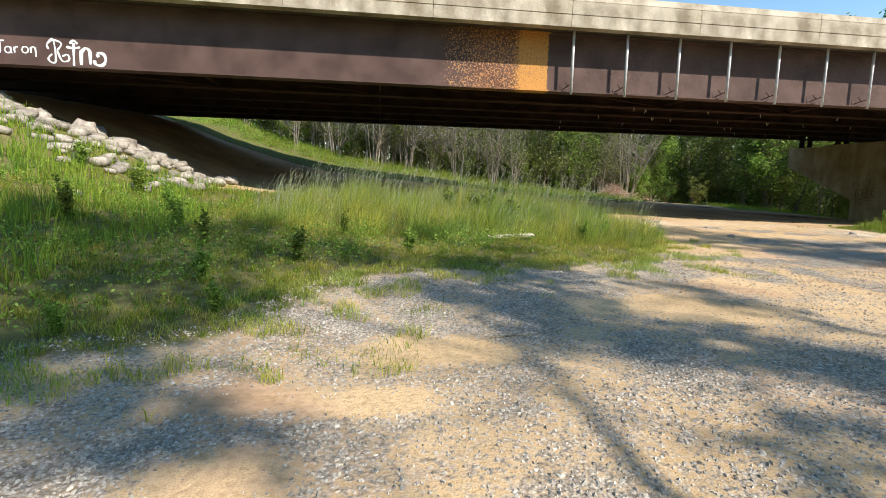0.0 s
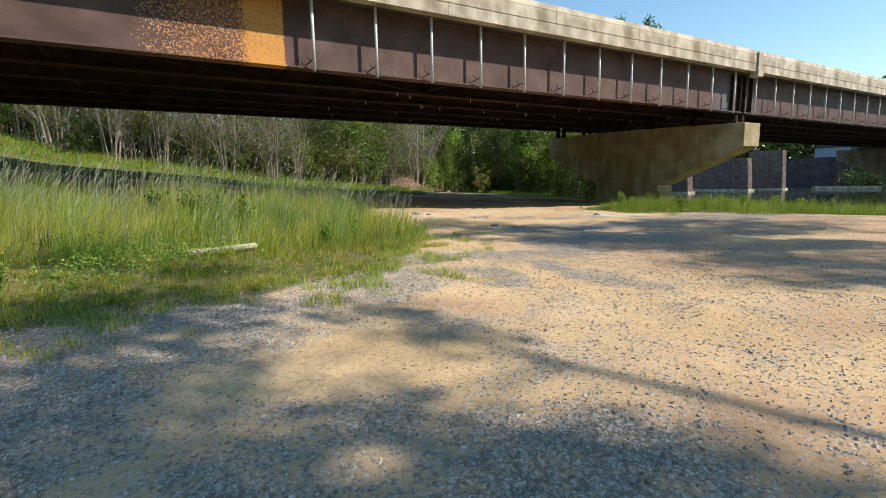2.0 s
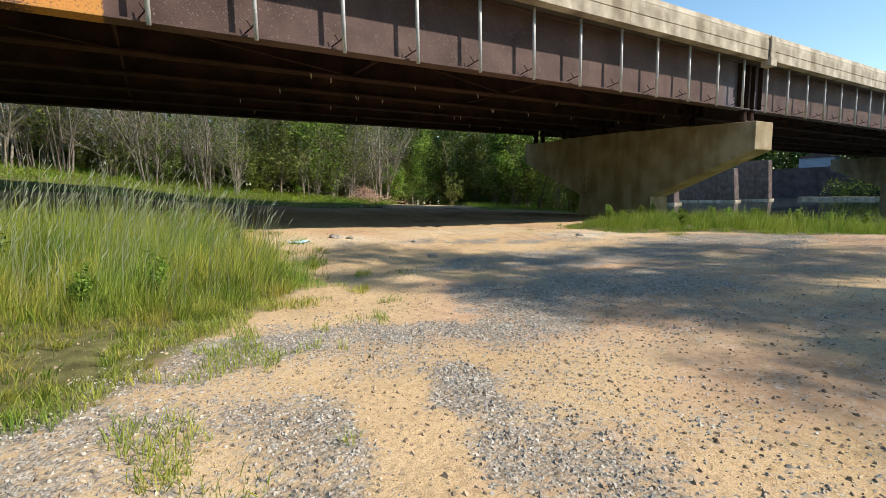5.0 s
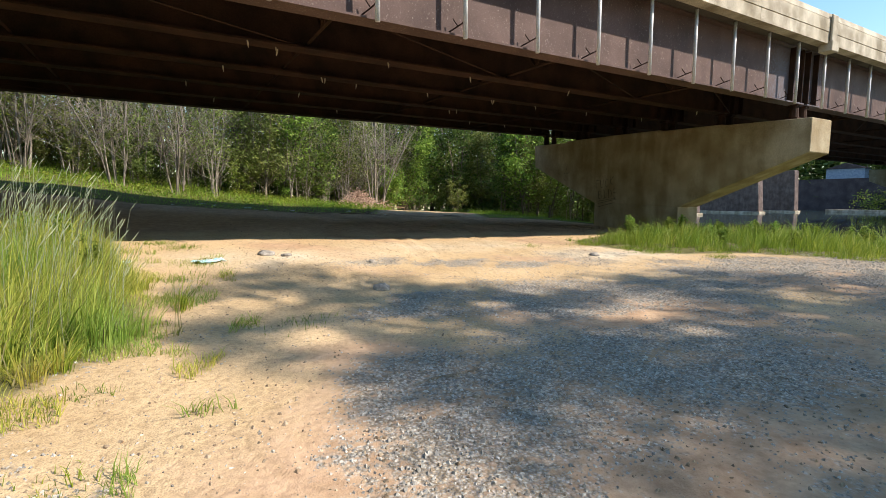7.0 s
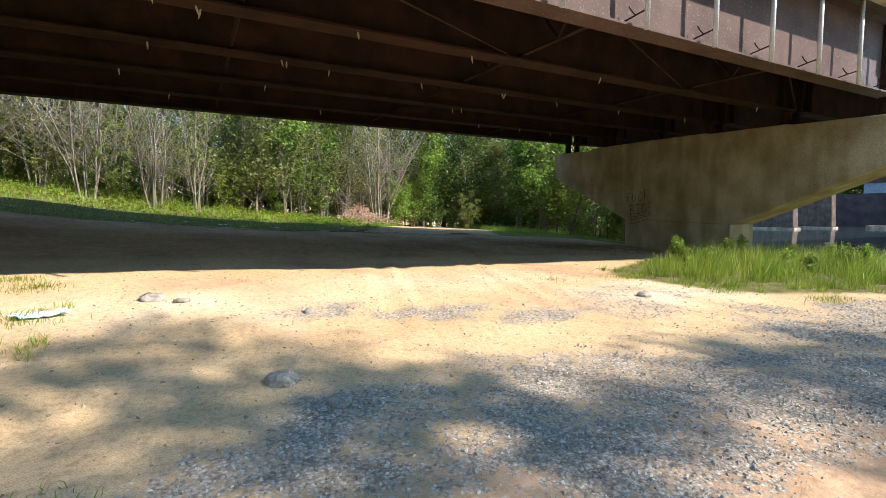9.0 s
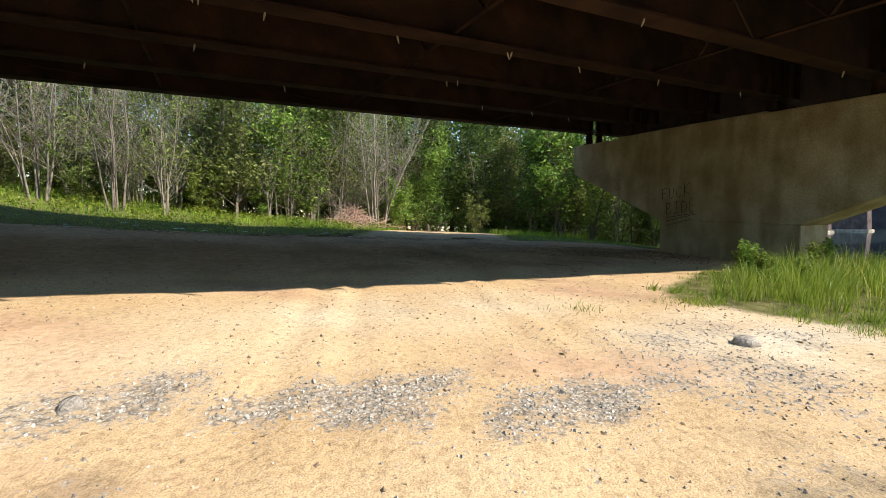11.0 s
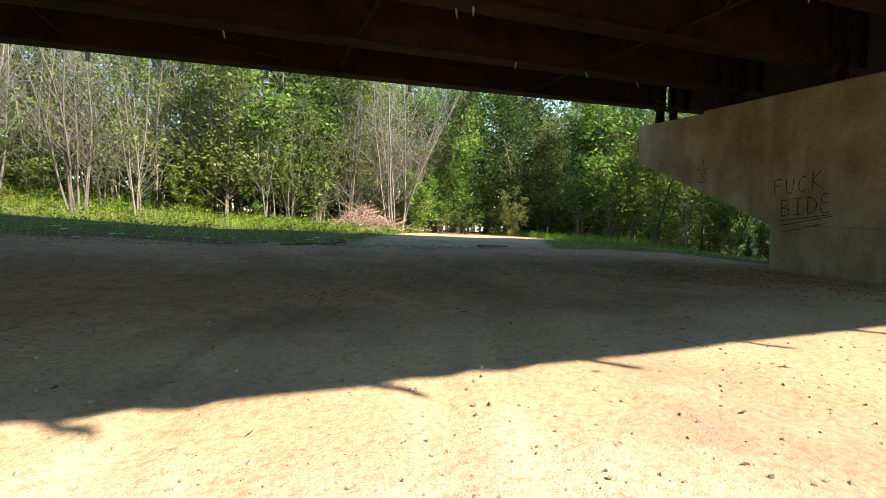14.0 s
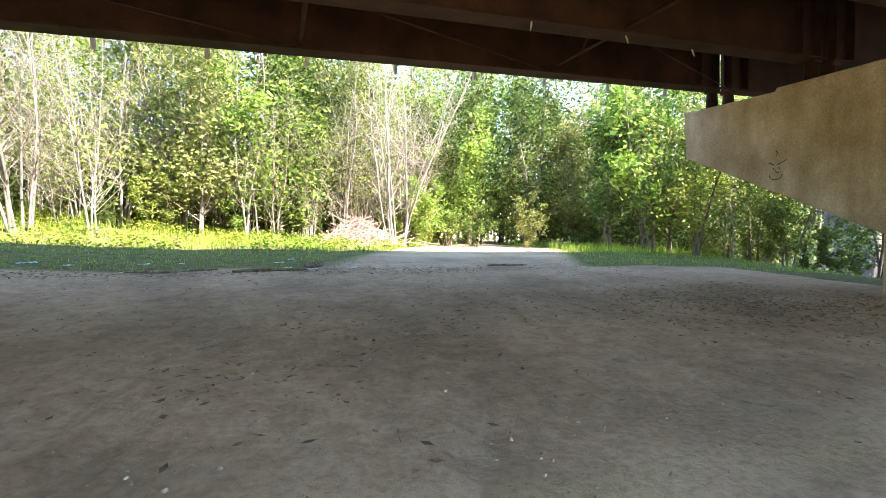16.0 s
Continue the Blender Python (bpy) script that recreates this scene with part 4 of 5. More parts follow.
def shade_tree(seed, bole, spots, high=11.0):
    rnd, rng = random.Random(seed), np.random.default_rng(seed)
    x0, y0 = bole[0][:2]
    base = Vector((x0, y0, ground_z(x0, y0)))
    t = thing("tall_tree", "tall leafy tree whose shade dapples the gravel lot", "tree", at=base)
    pts = [Vector(p) - Vector((x0, y0, 0)) for p in bole]
    pts[0].z -= 0.3
    wood, leaves, faces, count = Shape(), [], [], 0
    n = len(pts)
    wood.tube(pts, [0.10 - 0.06 * i / (n - 1) for i in range(n)], 8, False)
    for x, y, r in spots:
        h = high + rnd.uniform(-1.8, 1.8)
        c = Vector((x, y, 0)) - SUN_TRAVEL * (h / -SUN_TRAVEL.z) - Vector((x0, y0, 0))
        q = pts[-1] if rnd.random() < 0.6 else pts[-2].lerp(pts[-1], 0.6)
        m = q.lerp(c, 0.5) + Vector((rnd.uniform(-0.4, 0.4), rnd.uniform(-0.4, 0.4), rnd.uniform(-0.6, 0.1)))
        wood.tube([q, m, c], [0.014, 0.010, 0.005], 4, False)
        tips = []
        for _ in range(9):
            e = c + Vector((rng.normal(0, r * 0.55), rng.normal(0, r * 0.55), rng.normal(0, r * 0.35)))
            wood.tube([m.lerp(c, 0.7), e], [0.014, 0.004], 3, False)
            tips.append(tuple(e))
        v, f = scatter_leaves(tips, max(8, int(95 * r * r) + 8), 0.24 + 0.12 * r, 0.11, rng)
        at = v.reshape(-1, 4, 3).mean(axis=1) + np.array([x0, y0, 0.0])
        at = at[:, :2] + at[:, 2:] * np.array([[SUN_TRAVEL.x, SUN_TRAVEL.y]]) / -SUN_TRAVEL.z
        keep = np.ones(len(at), dtype=bool)
        for gx, gy, gr in SUN_FLECKS:
            keep &= np.hypot(at[:, 0] - gx, at[:, 1] - gy) > gr * rng.uniform(0.6, 1.1, len(at))
        v = v.reshape(-1, 4, 3)[keep].reshape(-1, 3)
        f = np.arange(len(v)).reshape(-1, 4)
        leaves.append(v)
        faces.append(f + count)
        count += len(v)
    part("trunk", wood.mesh("trunk", M_BARK, True), t)
    part("crown", raw_mesh("crown", np.concatenate(leaves), np.concatenate(faces), M_LEAF), t)


shade_tree(131, [(5.0, -2.6, 0), (5.4, -2.7, 3.0), (6.0, -2.74, 6.0), (8.3, -3.45, 9.0)],
           [(-1.9, 3.0, 0.75), (-1.0, 2.7, 0.35), (-2.7, 3.7, 0.75), (-5.6, 6.6, 1.1), (-6.6, 8.4, 1.1), (-3.4, 3.0, 0.6), (-6.3, 10.2, 1.0), (-4.3, 10.4, 1.0), (-3.6, 12.2, 0.7), (-4.5, 8.0, 1.3), (-3.0, 6.5, 1.0), (-2.2, 9.4, 0.8), (-1.2, 10.2, 0.5), (-0.2, 8.8, 0.6), (0.6, 6.7, 0.5), (-2.0, 5.2, 0.35), (-3.4, 4.8, 0.6), (1.3, 7.8, 0.3)], 10.5)
shade_tree(132, [(9.6, -3.6, 0), (10.3, -3.3, 3.5), (11.3, -2.7, 7.0), (12.5, -2.2, 10.0)],
           [(1.4, 5.8, 0.35), (2.2, 5.3, 0.3), (3.0, 4.4, 0.4), (3.6, 3.8, 0.4), (4.3, 3.5, 0.4), (4.6, 2.9, 0.5), (5.1, 2.5, 0.5), (1.7, 4.7, 0.3), (2.5, 2.2, 0.3), (3.3, 2.3, 0.35), (4.8, 5.8, 0.25), (4.5, 6.9, 0.3), (2.9, 10.6, 0.5), (1.2, 12.0, 0.5), (3.4, 3.5, 0.3), (2.6, 9.0, 0.3), (2.3, 4.9, 0.4), (2.6, 4.2, 0.4), (2.0, 5.6, 0.3), (2.0, 4.3, 0.3), (1.6, 6.6, 0.45), (2.4, 6.6, 0.35), (2.2, 7.6, 0.45), (3.2, 8.3, 0.3), (3.7, 4.7, 0.25), (1.3, 8.6, 0.45), (2.0, 8.4, 0.45), (3.0, 7.3, 0.35), (2.7, 6.0, 0.35)], 9.5)
shade_tree(133, [(21.5, -3.4, 0), (21.2, -3.3, 4.0), (20.8, -3.0, 8.0), (20.6, -2.8, 10.0)],
           [(10.6, 5.2, 0.6), (11.2, 6.4, 0.7), (12.2, 6.3, 0.8), (11.6, 4.3, 0.9), (12.4, 7.9, 0.7), (13.3, 7.4, 0.8), (14.6, 9.6, 0.8), (13.2, 5.0, 1.1), (14.6, 7.5, 1.0), (16.2, 9.0, 1.0), (12.6, 3.4, 1.1), (15.4, 6.0, 1.1), (11.6, 8.6, 0.5), (12.6, 8.9, 0.5), (11.0, 9.3, 0.35), (13.7, 8.7, 0.6)], 11.0)
shade_tree(134, [(20.2, 1.6, 0), (20.4, 1.8, 4.0), (20.6, 2.4, 8.0), (20.8, 3.0, 10.5)],
           [(9.1, 13.5, 0.35), (10.2, 13.5, 0.45), (9.7, 12.1, 0.25), (9.4, 15.2, 0.45), (10.1, 15.8, 0.4), (10.7, 16.3, 0.4), (11.9, 15.0, 0.5), (11.0, 14.5, 0.5), (12.2, 14.1, 0.5), (13.2, 14.0, 0.4), (12.4, 13.5, 0.4), (13.4, 12.8, 0.35), (10.6, 15.1, 0.3), (11.4, 13.6, 0.45), (9.4, 13.0, 0.3)], 11.5)
shade_tree(135, [(22.6, -0.6, 0), (22.4, -0.4, 4.0), (22.0, 0.4, 8.0), (21.8, 1.0, 10.5)],
           [(10.6, 10.9, 0.4), (11.3, 11.4, 0.5), (12.1, 10.9, 0.6), (12.9, 10.5, 0.6), (13.7, 10.1, 0.5), (11.7, 10.4, 0.4), (12.5, 11.6, 0.5), (14.6, 13.0, 0.5), (13.3, 11.6, 0.4), (13.8, 12.4, 0.3), (12.0, 12.5, 0.4), (15.0, 10.9, 0.4), (11.0, 10.2, 0.4), (12.2, 9.8, 0.5), (13.2, 9.4, 0.5), (14.4, 9.9, 0.5), (10.9, 12.2, 0.4), (13.0, 13.2, 0.4), (14.2, 11.0, 0.25)], 11.5)
shade_tree(136, [(27.0, 0.6, 0), (26.8, 0.8, 4.0), (26.4, 1.8, 8.0), (26.0, 2.4, 10.5)],
           [(16.3, 13.3, 0.6), (17.0, 12.2, 0.7), (16.2, 11.5, 0.6), (15.7, 10.3, 0.7), (17.8, 10.6, 0.9), (19.0, 12.0, 0.7), (15.6, 12.7, 0.35), (18.0, 13.2, 0.4), (20.2, 10.3, 0.9), (16.8, 9.2, 0.9), (18.8, 8.8, 1.0)], 11.5)


# ---- far woods that close the place ----
def leaf_bank(name, label, n, box, size, mat, seed, trunks=0, bark=None):
    rng, rnd = np.random.default_rng(seed), random.Random(seed)
    x0, x1, y0, y1, z1 = box
    c = []
    for _ in range(n // 14):
        x, y = rng.uniform(x0, x1), rng.uniform(y0, y1)
        top = z1 * (0.72 + 0.35 * noise.noise(Vector((x * 0.12, y * 0.12, seed))))
        c.append((x, y, base_z(x, y) + top * rng.uniform(0.02, 1.0) ** 0.8))
    v, f = scatter_leaves(c, 14, size * 2.6, size, rng)
    ob = tagged(new(name, raw_mesh(name, v, f, mat)), label, "woods", kind="stuff")
    if trunks:
        s = Shape()
        for _ in range(trunks):
            x, y = rnd.uniform(x0, x1), rnd.uniform(y0, y1)
            z, h = base_z(x, y), z1 * rnd.uniform(0.7, 1.0)
            s.tube([(x, y, z - 0.3), (x + rnd.uniform(-0.4, 0.4), y, z + h * 0.5), (x + rnd.uniform(-0.8, 0.8), y, z + h)], [0.14, 0.09, 0.02], 4, False)
        tagged(new(name + "_stems", s.mesh(name, bark)), "bare thin stems of the far woods", "woods", kind="stuff")


leaf_bank("far_woods", "far green woods behind the track", 42000, (-50, 78, 58, 78, 17), 0.26, M_LEAF_DARK, 301, 260, M_BARK_PALE)
leaf_bank("undergrowth", "low leafy undergrowth among the stems", 30000, (-16, 27, 43, 58, 3.6), 0.11, M_LEAF_DARK, 302)
leaf_bank("far_woods", "taller far woods behind the end of the track", 17000, (24, 74, 60, 72, 27), 0.27, M_LEAF_DARK, 309, 60, M_BARK)
leaf_bank("undergrowth", "leafy undergrowth at the end of the track", 11000, (22, 46, 55, 60, 9.0), 0.15, M_LEAF, 308)
leaf_bank("undergrowth", "low leafy undergrowth among the stems", 16000, (36, 56, 40, 60, 4.0), 0.12, M_LEAF_DARK, 303)
leaf_bank("far_bank_woods", "tall woods on the far river bank", 42000, (163, 184, -60, 190, 24), 1.0, M_LEAF_DARK, 304, 60, M_BARK)
leaf_bank("far_bank_scrub", "scrub along the far river bank", 14000, (150, 157, -40, 58, 7), 0.3, M_LEAF, 305)
# added out of view behind the walker, to cut the sky's fill light
leaf_bank("woods_behind", "unseen woods added behind the lot to block skylight", 22000, (-60, 70, -48, -24, 17), 0.4, M_LEAF_DARK, 306, 120, M_BARK)
leaf_bank("woods_uphill", "woods on the embankment side", 12000, (-60, -34, -20, 60, 15), 0.4, M_LEAF_DARK, 307, 60, M_BARK)


# tall pines whose tops show over the parapet
def pine(x, y, h, seed):
    rnd, rng = random.Random(seed), np.random.default_rng(seed)
    t = thing("pine_tree", "tall pine rising far behind the bridge", "tree", at=(x, y, base_z(x, y)))
    s, tips = Shape(), []
    s.tube([(0, 0, -0.5), (0.1, 0, h * 0.5), (0, 0.1, h)], [0.4, 0.28, 0.05], 7)
    for k in range(46):
        z, a = h * rnd.uniform(0.5, 1.0), rnd.uniform(0, 6.28)
        ln = (h - z) * 0.22 + 0.7
        e = (math.cos(a) * ln, math.sin(a) * ln, z + 0.35 * ln)
        s.tube([(0, 0, z), e], [0.06, 0.015], 4)
        tips += [e, tuple(Vector((0, 0, z)).lerp(Vector(e), 0.65))]
    part("trunk", s.mesh("trunk", M_BARK, True), t)
    v, f = scatter_leaves(tips, 26, 0.34, 0.22, rng)
    part("crown", raw_mesh("crown", v, f, M_LEAF_DARK), t)


pine(68, 58, 29.5, 401)
pine(73, 56, 30.5, 402)
pine(62, 60, 27.0, 403)


# ---- grass ----
def blades(name, label, spots, mat, seed, width=0.0028, bend=0.4):
    """Grass blades from rows of x, y, height: each a tapered, bent strip."""
    rng = np.random.default_rng(seed)
    p = np.array([(x, y, ground_z(x, y) - 0.01) for x, y, _ in spots])
    h = np.array([s[2] for s in spots])[:, None]
    n = len(p)
    a = rng.uniform(0, 6.283, n)
    side = np.stack([np.cos(a), np.sin(a), np.zeros(n)], axis=1)
    w = rng.normal(0, 1, (n, 2))
    lean = np.concatenate([w * bend * 0.55 + np.array([0.10, -0.03]), np.zeros((n, 1))], axis=1)
    up = np.array([[0, 0, 1.0]])
    ww = width * rng.uniform(0.7, 1.5, (n, 1)) + h * 0.0015
    mid = p + up * h * 0.55 + lean * h * 0.32
    tip = p + up * h * rng.uniform(0.85, 1.0, (n, 1)) + lean * h
    v = np.stack([p - side * ww, p + side * ww, mid + side * ww * 0.8, mid - side * ww * 0.8, tip], axis=1).reshape(-1, 3)
    k = np.arange(n) * 5
    f = [(i, i + 1, i + 2, i + 3) for i in k.tolist()] + [(i + 3, i + 2, i + 4) for i in k.tolist()]
    me = raw_mesh(name, v, f, mat)
    return tagged(new(name, me), label, "grass", kind="stuff")


grass_rnd = random.Random(77)


def sample(poly, n, height, edge=0.5, box=None, clump=0.5):
    xs, ys = [p[0] for p in poly], [p[1] for p in poly]
    lim = box or (min(xs) - edge, max(xs) + edge, min(ys) - edge, max(ys) + edge)
    out = []
    tries = 0
    while len(out) < n and tries < n * 12:
        tries += 1
        x, y = grass_rnd.uniform(lim[0], lim[1]), grass_rnd.uniform(lim[2], lim[3])
        d = edge_distance(poly, x, y)
        ragged = edge * (noise.noise(Vector((x * 1.6, y * 1.6, 9.0))) + 0.3 * noise.noise(Vector((x * 5, y * 5, 2.0))))
        if d < ragged or grass_rnd.random() > 1 - clump + clump * (0.5 + noise.noise(Vector((x * 1.1, y * 1.1, 5.0)))):
            continue
        hh = height(x, y, d)
        if hh > 0.02:
            out.append((x, y, hh * grass_rnd.uniform(0.6, 1.15)))
    return out


def left_height(x, y, d):
    """Tall towards the back of the patch, a low trodden mat along its front."""
    front = 11.3 + 0.9 * noise.noise(Vector((x * 0.5, 3.0, 17)))
    tall = smooth01((y - front) / 2.2) * smooth01((x + 5) / 4)
    return (0.13 + 1.0 * tall) * (0.5 + 0.5 * smooth01(d / 1.0)) * (1 + 0.5 * noise.noise(Vector((x * 0.8, y * 0.8, 15))))


def tufted(name, label, clumps, mat, seed, per=26, width=0.0024, droop=0.5, reach=0.10):
    """Clumps of arching blades: rows of x, y, height; all blades of a clump lean a little the same way."""
    rng = np.random.default_rng(seed)
    c = np.array([(x, y, ground_z(x, y) - 0.01) for x, y, _ in clumps])
    hc = np.array([q[2] for q in clumps])
    m = len(c)
    wind = rng.normal(0, 0.13, (m, 2)) + np.array([0.20, -0.06])
    p = np.repeat(c, per, axis=0)
    n = len(p)
    h = np.repeat(hc, per)[:, None] * rng.uniform(0.35, 1.1, (n, 1))
    a = rng.uniform(0, 6.283, n)
    out = np.stack([np.cos(a), np.sin(a)], axis=1)
    r = reach * rng.uniform(0, 1, (n, 1)) ** 0.6 * (0.5 + np.minimum(1.2, h))
    p[:, :2] += out * r
    lean = np.repeat(wind, per, axis=0) + out * rng.uniform(0.0, droop, (n, 1))
    b = rng.uniform(0, 6.283, n)
    side = np.stack([np.cos(b), np.sin(b), np.zeros(n)], axis=1)
    w = (width * rng.uniform(0.7, 1.5, (n, 1)) + h * 0.0008)
    rows = []
    for f, k in ((0.0, 0.9), (0.4, 1.0), (0.75, 0.7)):
        q = p.copy()
        q[:, :2] += lean * h * f ** 2.0
        q[:, 2:] += h * (f - 0.22 * f * f * np.linalg.norm(lean, axis=1, keepdims=True))
        rows += [q - side * w * k, q + side * w * k]
    q = p.copy()
    q[:, :2] += lean * h
    q[:, 2:] += h * (1 - 0.3 * np.linalg.norm(lean, axis=1, keepdims=True))
    v = np.stack(rows + [q], axis=1).reshape(-1, 3)
    k = (np.arange(n) * 7).tolist()
    f = [(i, i + 1, i + 3, i + 2) for i in k] + [(i + 2, i + 3, i + 5, i + 4) for i in k] + [(i + 4, i + 5, i + 6) for i in k]
    return tagged(new(name, raw_mesh(name, v, f, mat)), label, "grass", kind="stuff")


tufted("tall_grass", "tall wispy yellow-green grass beside the gravel", sample(LEFT_GRASS, 2200, lambda x, y, d: left_height(x, y, d) if left_height(x, y, d) > 0.34 else 0, 0.5, (-7, 9.3, 9, 20), 1.0), M_GRASS, 501, 26, 0.0024, 0.38, 0.14)
tufted("trodden_grass", "low yellow-green trodden grass at the front of the patch", sample(LEFT_GRASS, 3200, lambda x, y, d: min(0.34, left_height(x, y, d) + 0.05), 0.8, (-8, 9.3, 3.2, 18), 0.7), M_GRASS_MAT, 512, 20, 0.003, 0.9, 0.12)
tufted("green_grass", "lush green grass clumps in the patch", sample(LEFT_GRASS, 2300, lambda x, y, d: 0.55 * left_height(x, y, d) + 0.10, 0.8, (-9, 9.3, 2.6, 19), 0.9), M_GRASS_LOW, 502, 24, 0.0034, 0.7, 0.12)
blades("dry_grass", "dry straw-coloured grass among the green", sample(LEFT_GRASS, 12000, lambda x, y, d: 0.7 * left_height(x, y, d), 0.8, (-7, 9.4, 4, 20)), M_GRASS_DRY, 503)
tufted("river_grass", "bright green grass between lot and river", sample(RIVER_GRASS, 1900, lambda x, y, d: (0.14 + 0.5 * smooth01(d / 1.6)) * (1 + 0.9 * noise.noise(Vector((x * 1.2, y * 1.2, 71)))), 0.6, None, 0.8), M_VERGE, 504, 22, 0.004, 0.7, 0.16)
tufted("river_grass", "yellow-green grass tufts between lot and river", sample(RIVER_GRASS, 420, lambda x, y, d: (0.10 + 0.65 * smooth01(d / 1.8)), 0.7, None, 0.8), M_GRASS, 505, 22, 0.003, 0.5, 0.14)


def verge():
    out = []
    while len(out) < 44000:
        x, y = grass_rnd.uniform(-14, 46), grass_rnd.uniform(30.2, 48)
        g = green_amount(x, y)
        if grass_rnd.random() < g * (0.5 + 0.8 * noise.noise(Vector((x * 0.9, y * 0.9, 31)))) + (0.25 if g > 0.8 else 0):
            out.append((x, y, grass_rnd.uniform(0.12, 0.5) * (0.2 + 0.8 * smooth01((y - 35.5) / 3.5))))
    return out


blades("verge_grass", "bright green grass strip along the wood edge", verge(), M_VERGE, 506, 0.010)
vrng, vc = np.random.default_rng(511), []
while len(vc) < 1100:
    x, y = vrng.uniform(-12, 27), vrng.uniform(36.6, 43)
    if green_amount(x, y) > 0.6 and noise.noise(Vector((x * 0.7, y * 0.7, 65))) > -0.15:
        vc.append((x, y, ground_z(x, y) + vrng.uniform(0.03, 0.42) * smooth01((y - 35.8) / 2)))
v, f = scatter_leaves(vc, 16, np.array([0.22, 0.22, 0.08]), 0.06, vrng)
tagged(new("verge_weeds", raw_mesh("verge_weeds", v, f, M_VERGE)), "leafy green weeds along the wood edge", "weeds", kind="stuff")
bank = [(grass_rnd.uniform(-15, -4), grass_rnd.uniform(3, 17.5), grass_rnd.uniform(0.15, 0.55)) for _ in range(22000)]
blades("bank_grass", "green grass and weeds between the bank rocks", [b for b in bank if noise.noise(Vector((b[0] * 0.9, b[1] * 0.9, 44))) > -0.12], M_GRASS_LOW, 507, 0.007)
tufts = []
for _ in range(90):
    x, y = grass_rnd.uniform(-2, 9), grass_rnd.uniform(3, 13)
    d = -edge_distance(LEFT_GRASS, x, y)
    if 0.2 < d < 1.8:
        tufts += [(x + grass_rnd.gauss(0, 0.12), y + grass_rnd.gauss(0, 0.12), grass_rnd.uniform(0.03, 0.11)) for _ in range(70)]
for x, y, n in ((17.55, 17.85, 90), (9.3, 17.2, 300), (8.9, 16.2, 300), (9.1, 18.9, 240), (20.2, 16.6, 300), (19.9, 15.7, 260), (19.4, 17.6, 300), (10.2, 13.2, 90), (20.8, 14.4, 260), (8.6, 19.6, 300)):
    tufts += [(x + grass_rnd.gauss(0, 0.22), y + grass_rnd.gauss(0, 0.16), grass_rnd.uniform(0.03, 0.13)) for _ in range(n)]
blades("grass_tufts", "small grass tufts growing through the gravel", tufts, M_GRASS_LOW, 508, 0.003, 0.9)
fringe = []
while len(fringe) < 24000:
    x, y = grass_rnd.uniform(-4, 9.8), grass_rnd.uniform(2.6, 19)
    d = -edge_distance(LEFT_GRASS, x, y)
    patch = noise.noise(Vector((x * 1.5, y * 1.5, 81))) + 0.5 * noise.noise(Vector((x * 4, y * 4, 83)))
    if -0.8 < d < 2.0 and patch > 0.02 + 0.3 * max(0, d):
        fringe.append((x, y, grass_rnd.uniform(0.04, 0.17)))
blades("fringe_grass", "short sparse grass creeping into the gravel", fringe, M_GRASS, 509, 0.003, 0.8)

cover, crng = [], np.random.default_rng(510)
while len(cover) < 620:
    x, y = crng.uniform(-8, 3.5), crng.uniform(4.6, 13)
    if edge_distance(LEFT_GRASS, x, y) > 0.4 and noise.noise(Vector((x * 0.8, y * 0.8, 61))) > -0.02:
        cover.append((x, y, ground_z(x, y) + crng.uniform(0.05, 0.42)))
v, f = scatter_leaves(cover, 26, np.array([0.24, 0.24, 0.09]), 0.023, crng)
tagged(new("leafy_cover", raw_mesh("leafy_cover", v, f, M_LEAF)), "low green broad-leaved weeds in the grass", "weeds", kind="stuff")

# seed heads that stand over the tall grass
sv = Shape()
for x, y, h in sample(LEFT_GRASS, 1500, lambda x, y, d: left_height(x, y, d) + 0.14 if left_height(x, y, d) > 0.4 else 0, 0.3, (-5, 9, 9, 20)):
    z, lx, ly = ground_z(x, y), grass_rnd.uniform(-0.05, 0.22), grass_rnd.uniform(-0.12, 0.1)
    h = h * 1.15
    top_at = Vector((x + lx * h, y + ly * h, z + h))
    low_at = Vector((x, y, z))
    sv.tube([low_at, low_at.lerp(top_at, 0.55) + Vector((0, 0, 0.04)), top_at], [0.003, 0.0025, 0.002], 3, False)
    end = top_at + Vector((lx * 0.25 + 0.05, ly * 0.12, 0.13))
    sv.tube([top_at, top_at.lerp(end, 0.4), end], [0.002, 0.0055, 0.001], 4, False)
tagged(new("seed_stalks", sv.mesh("seed_stalks", M_SEED)), "pale seed heads over the tall grass", "grass", kind="stuff")


# ---- weeds ----
def weed_kind(seed, h):
    rnd, rng = random.Random(seed), np.random.default_rng(seed)
    t = thing("weed", "leafy green upright weed among the grass", "weed", at=(0, 0, -200))
    s, tips = Shape(), []
    for k in range(8):
        a, l = rnd.uniform(0, 6.28), rnd.uniform(0.03, 0.17)
        hh = h * rnd.uniform(0.6, 1.0)
        pts = [Vector((0.03 * math.cos(a), 0.03 * math.sin(a), -0.03)), Vector((math.cos(a) * l * 0.4, math.sin(a) * l * 0.4, hh * 0.55)), Vector((math.cos(a) * l, math.sin(a) * l, hh))]
        s.tube(pts, [0.009, 0.006, 0.003], 4, False)
        for i in range(14):
            f = i / 13
            tips.append(tuple(pts[0].lerp(pts[1], f * 2) if f < 0.5 else pts[1].lerp(pts[2], f * 2 - 1)))
    part("stem", s.mesh("stem", M_LEAF_DARK), t)
    v, f = scatter_leaves(tips, 6, 0.032, 0.036, rng)
    part("leaves", raw_mesh("leaves", v, f, M_LEAF), t)
    return t


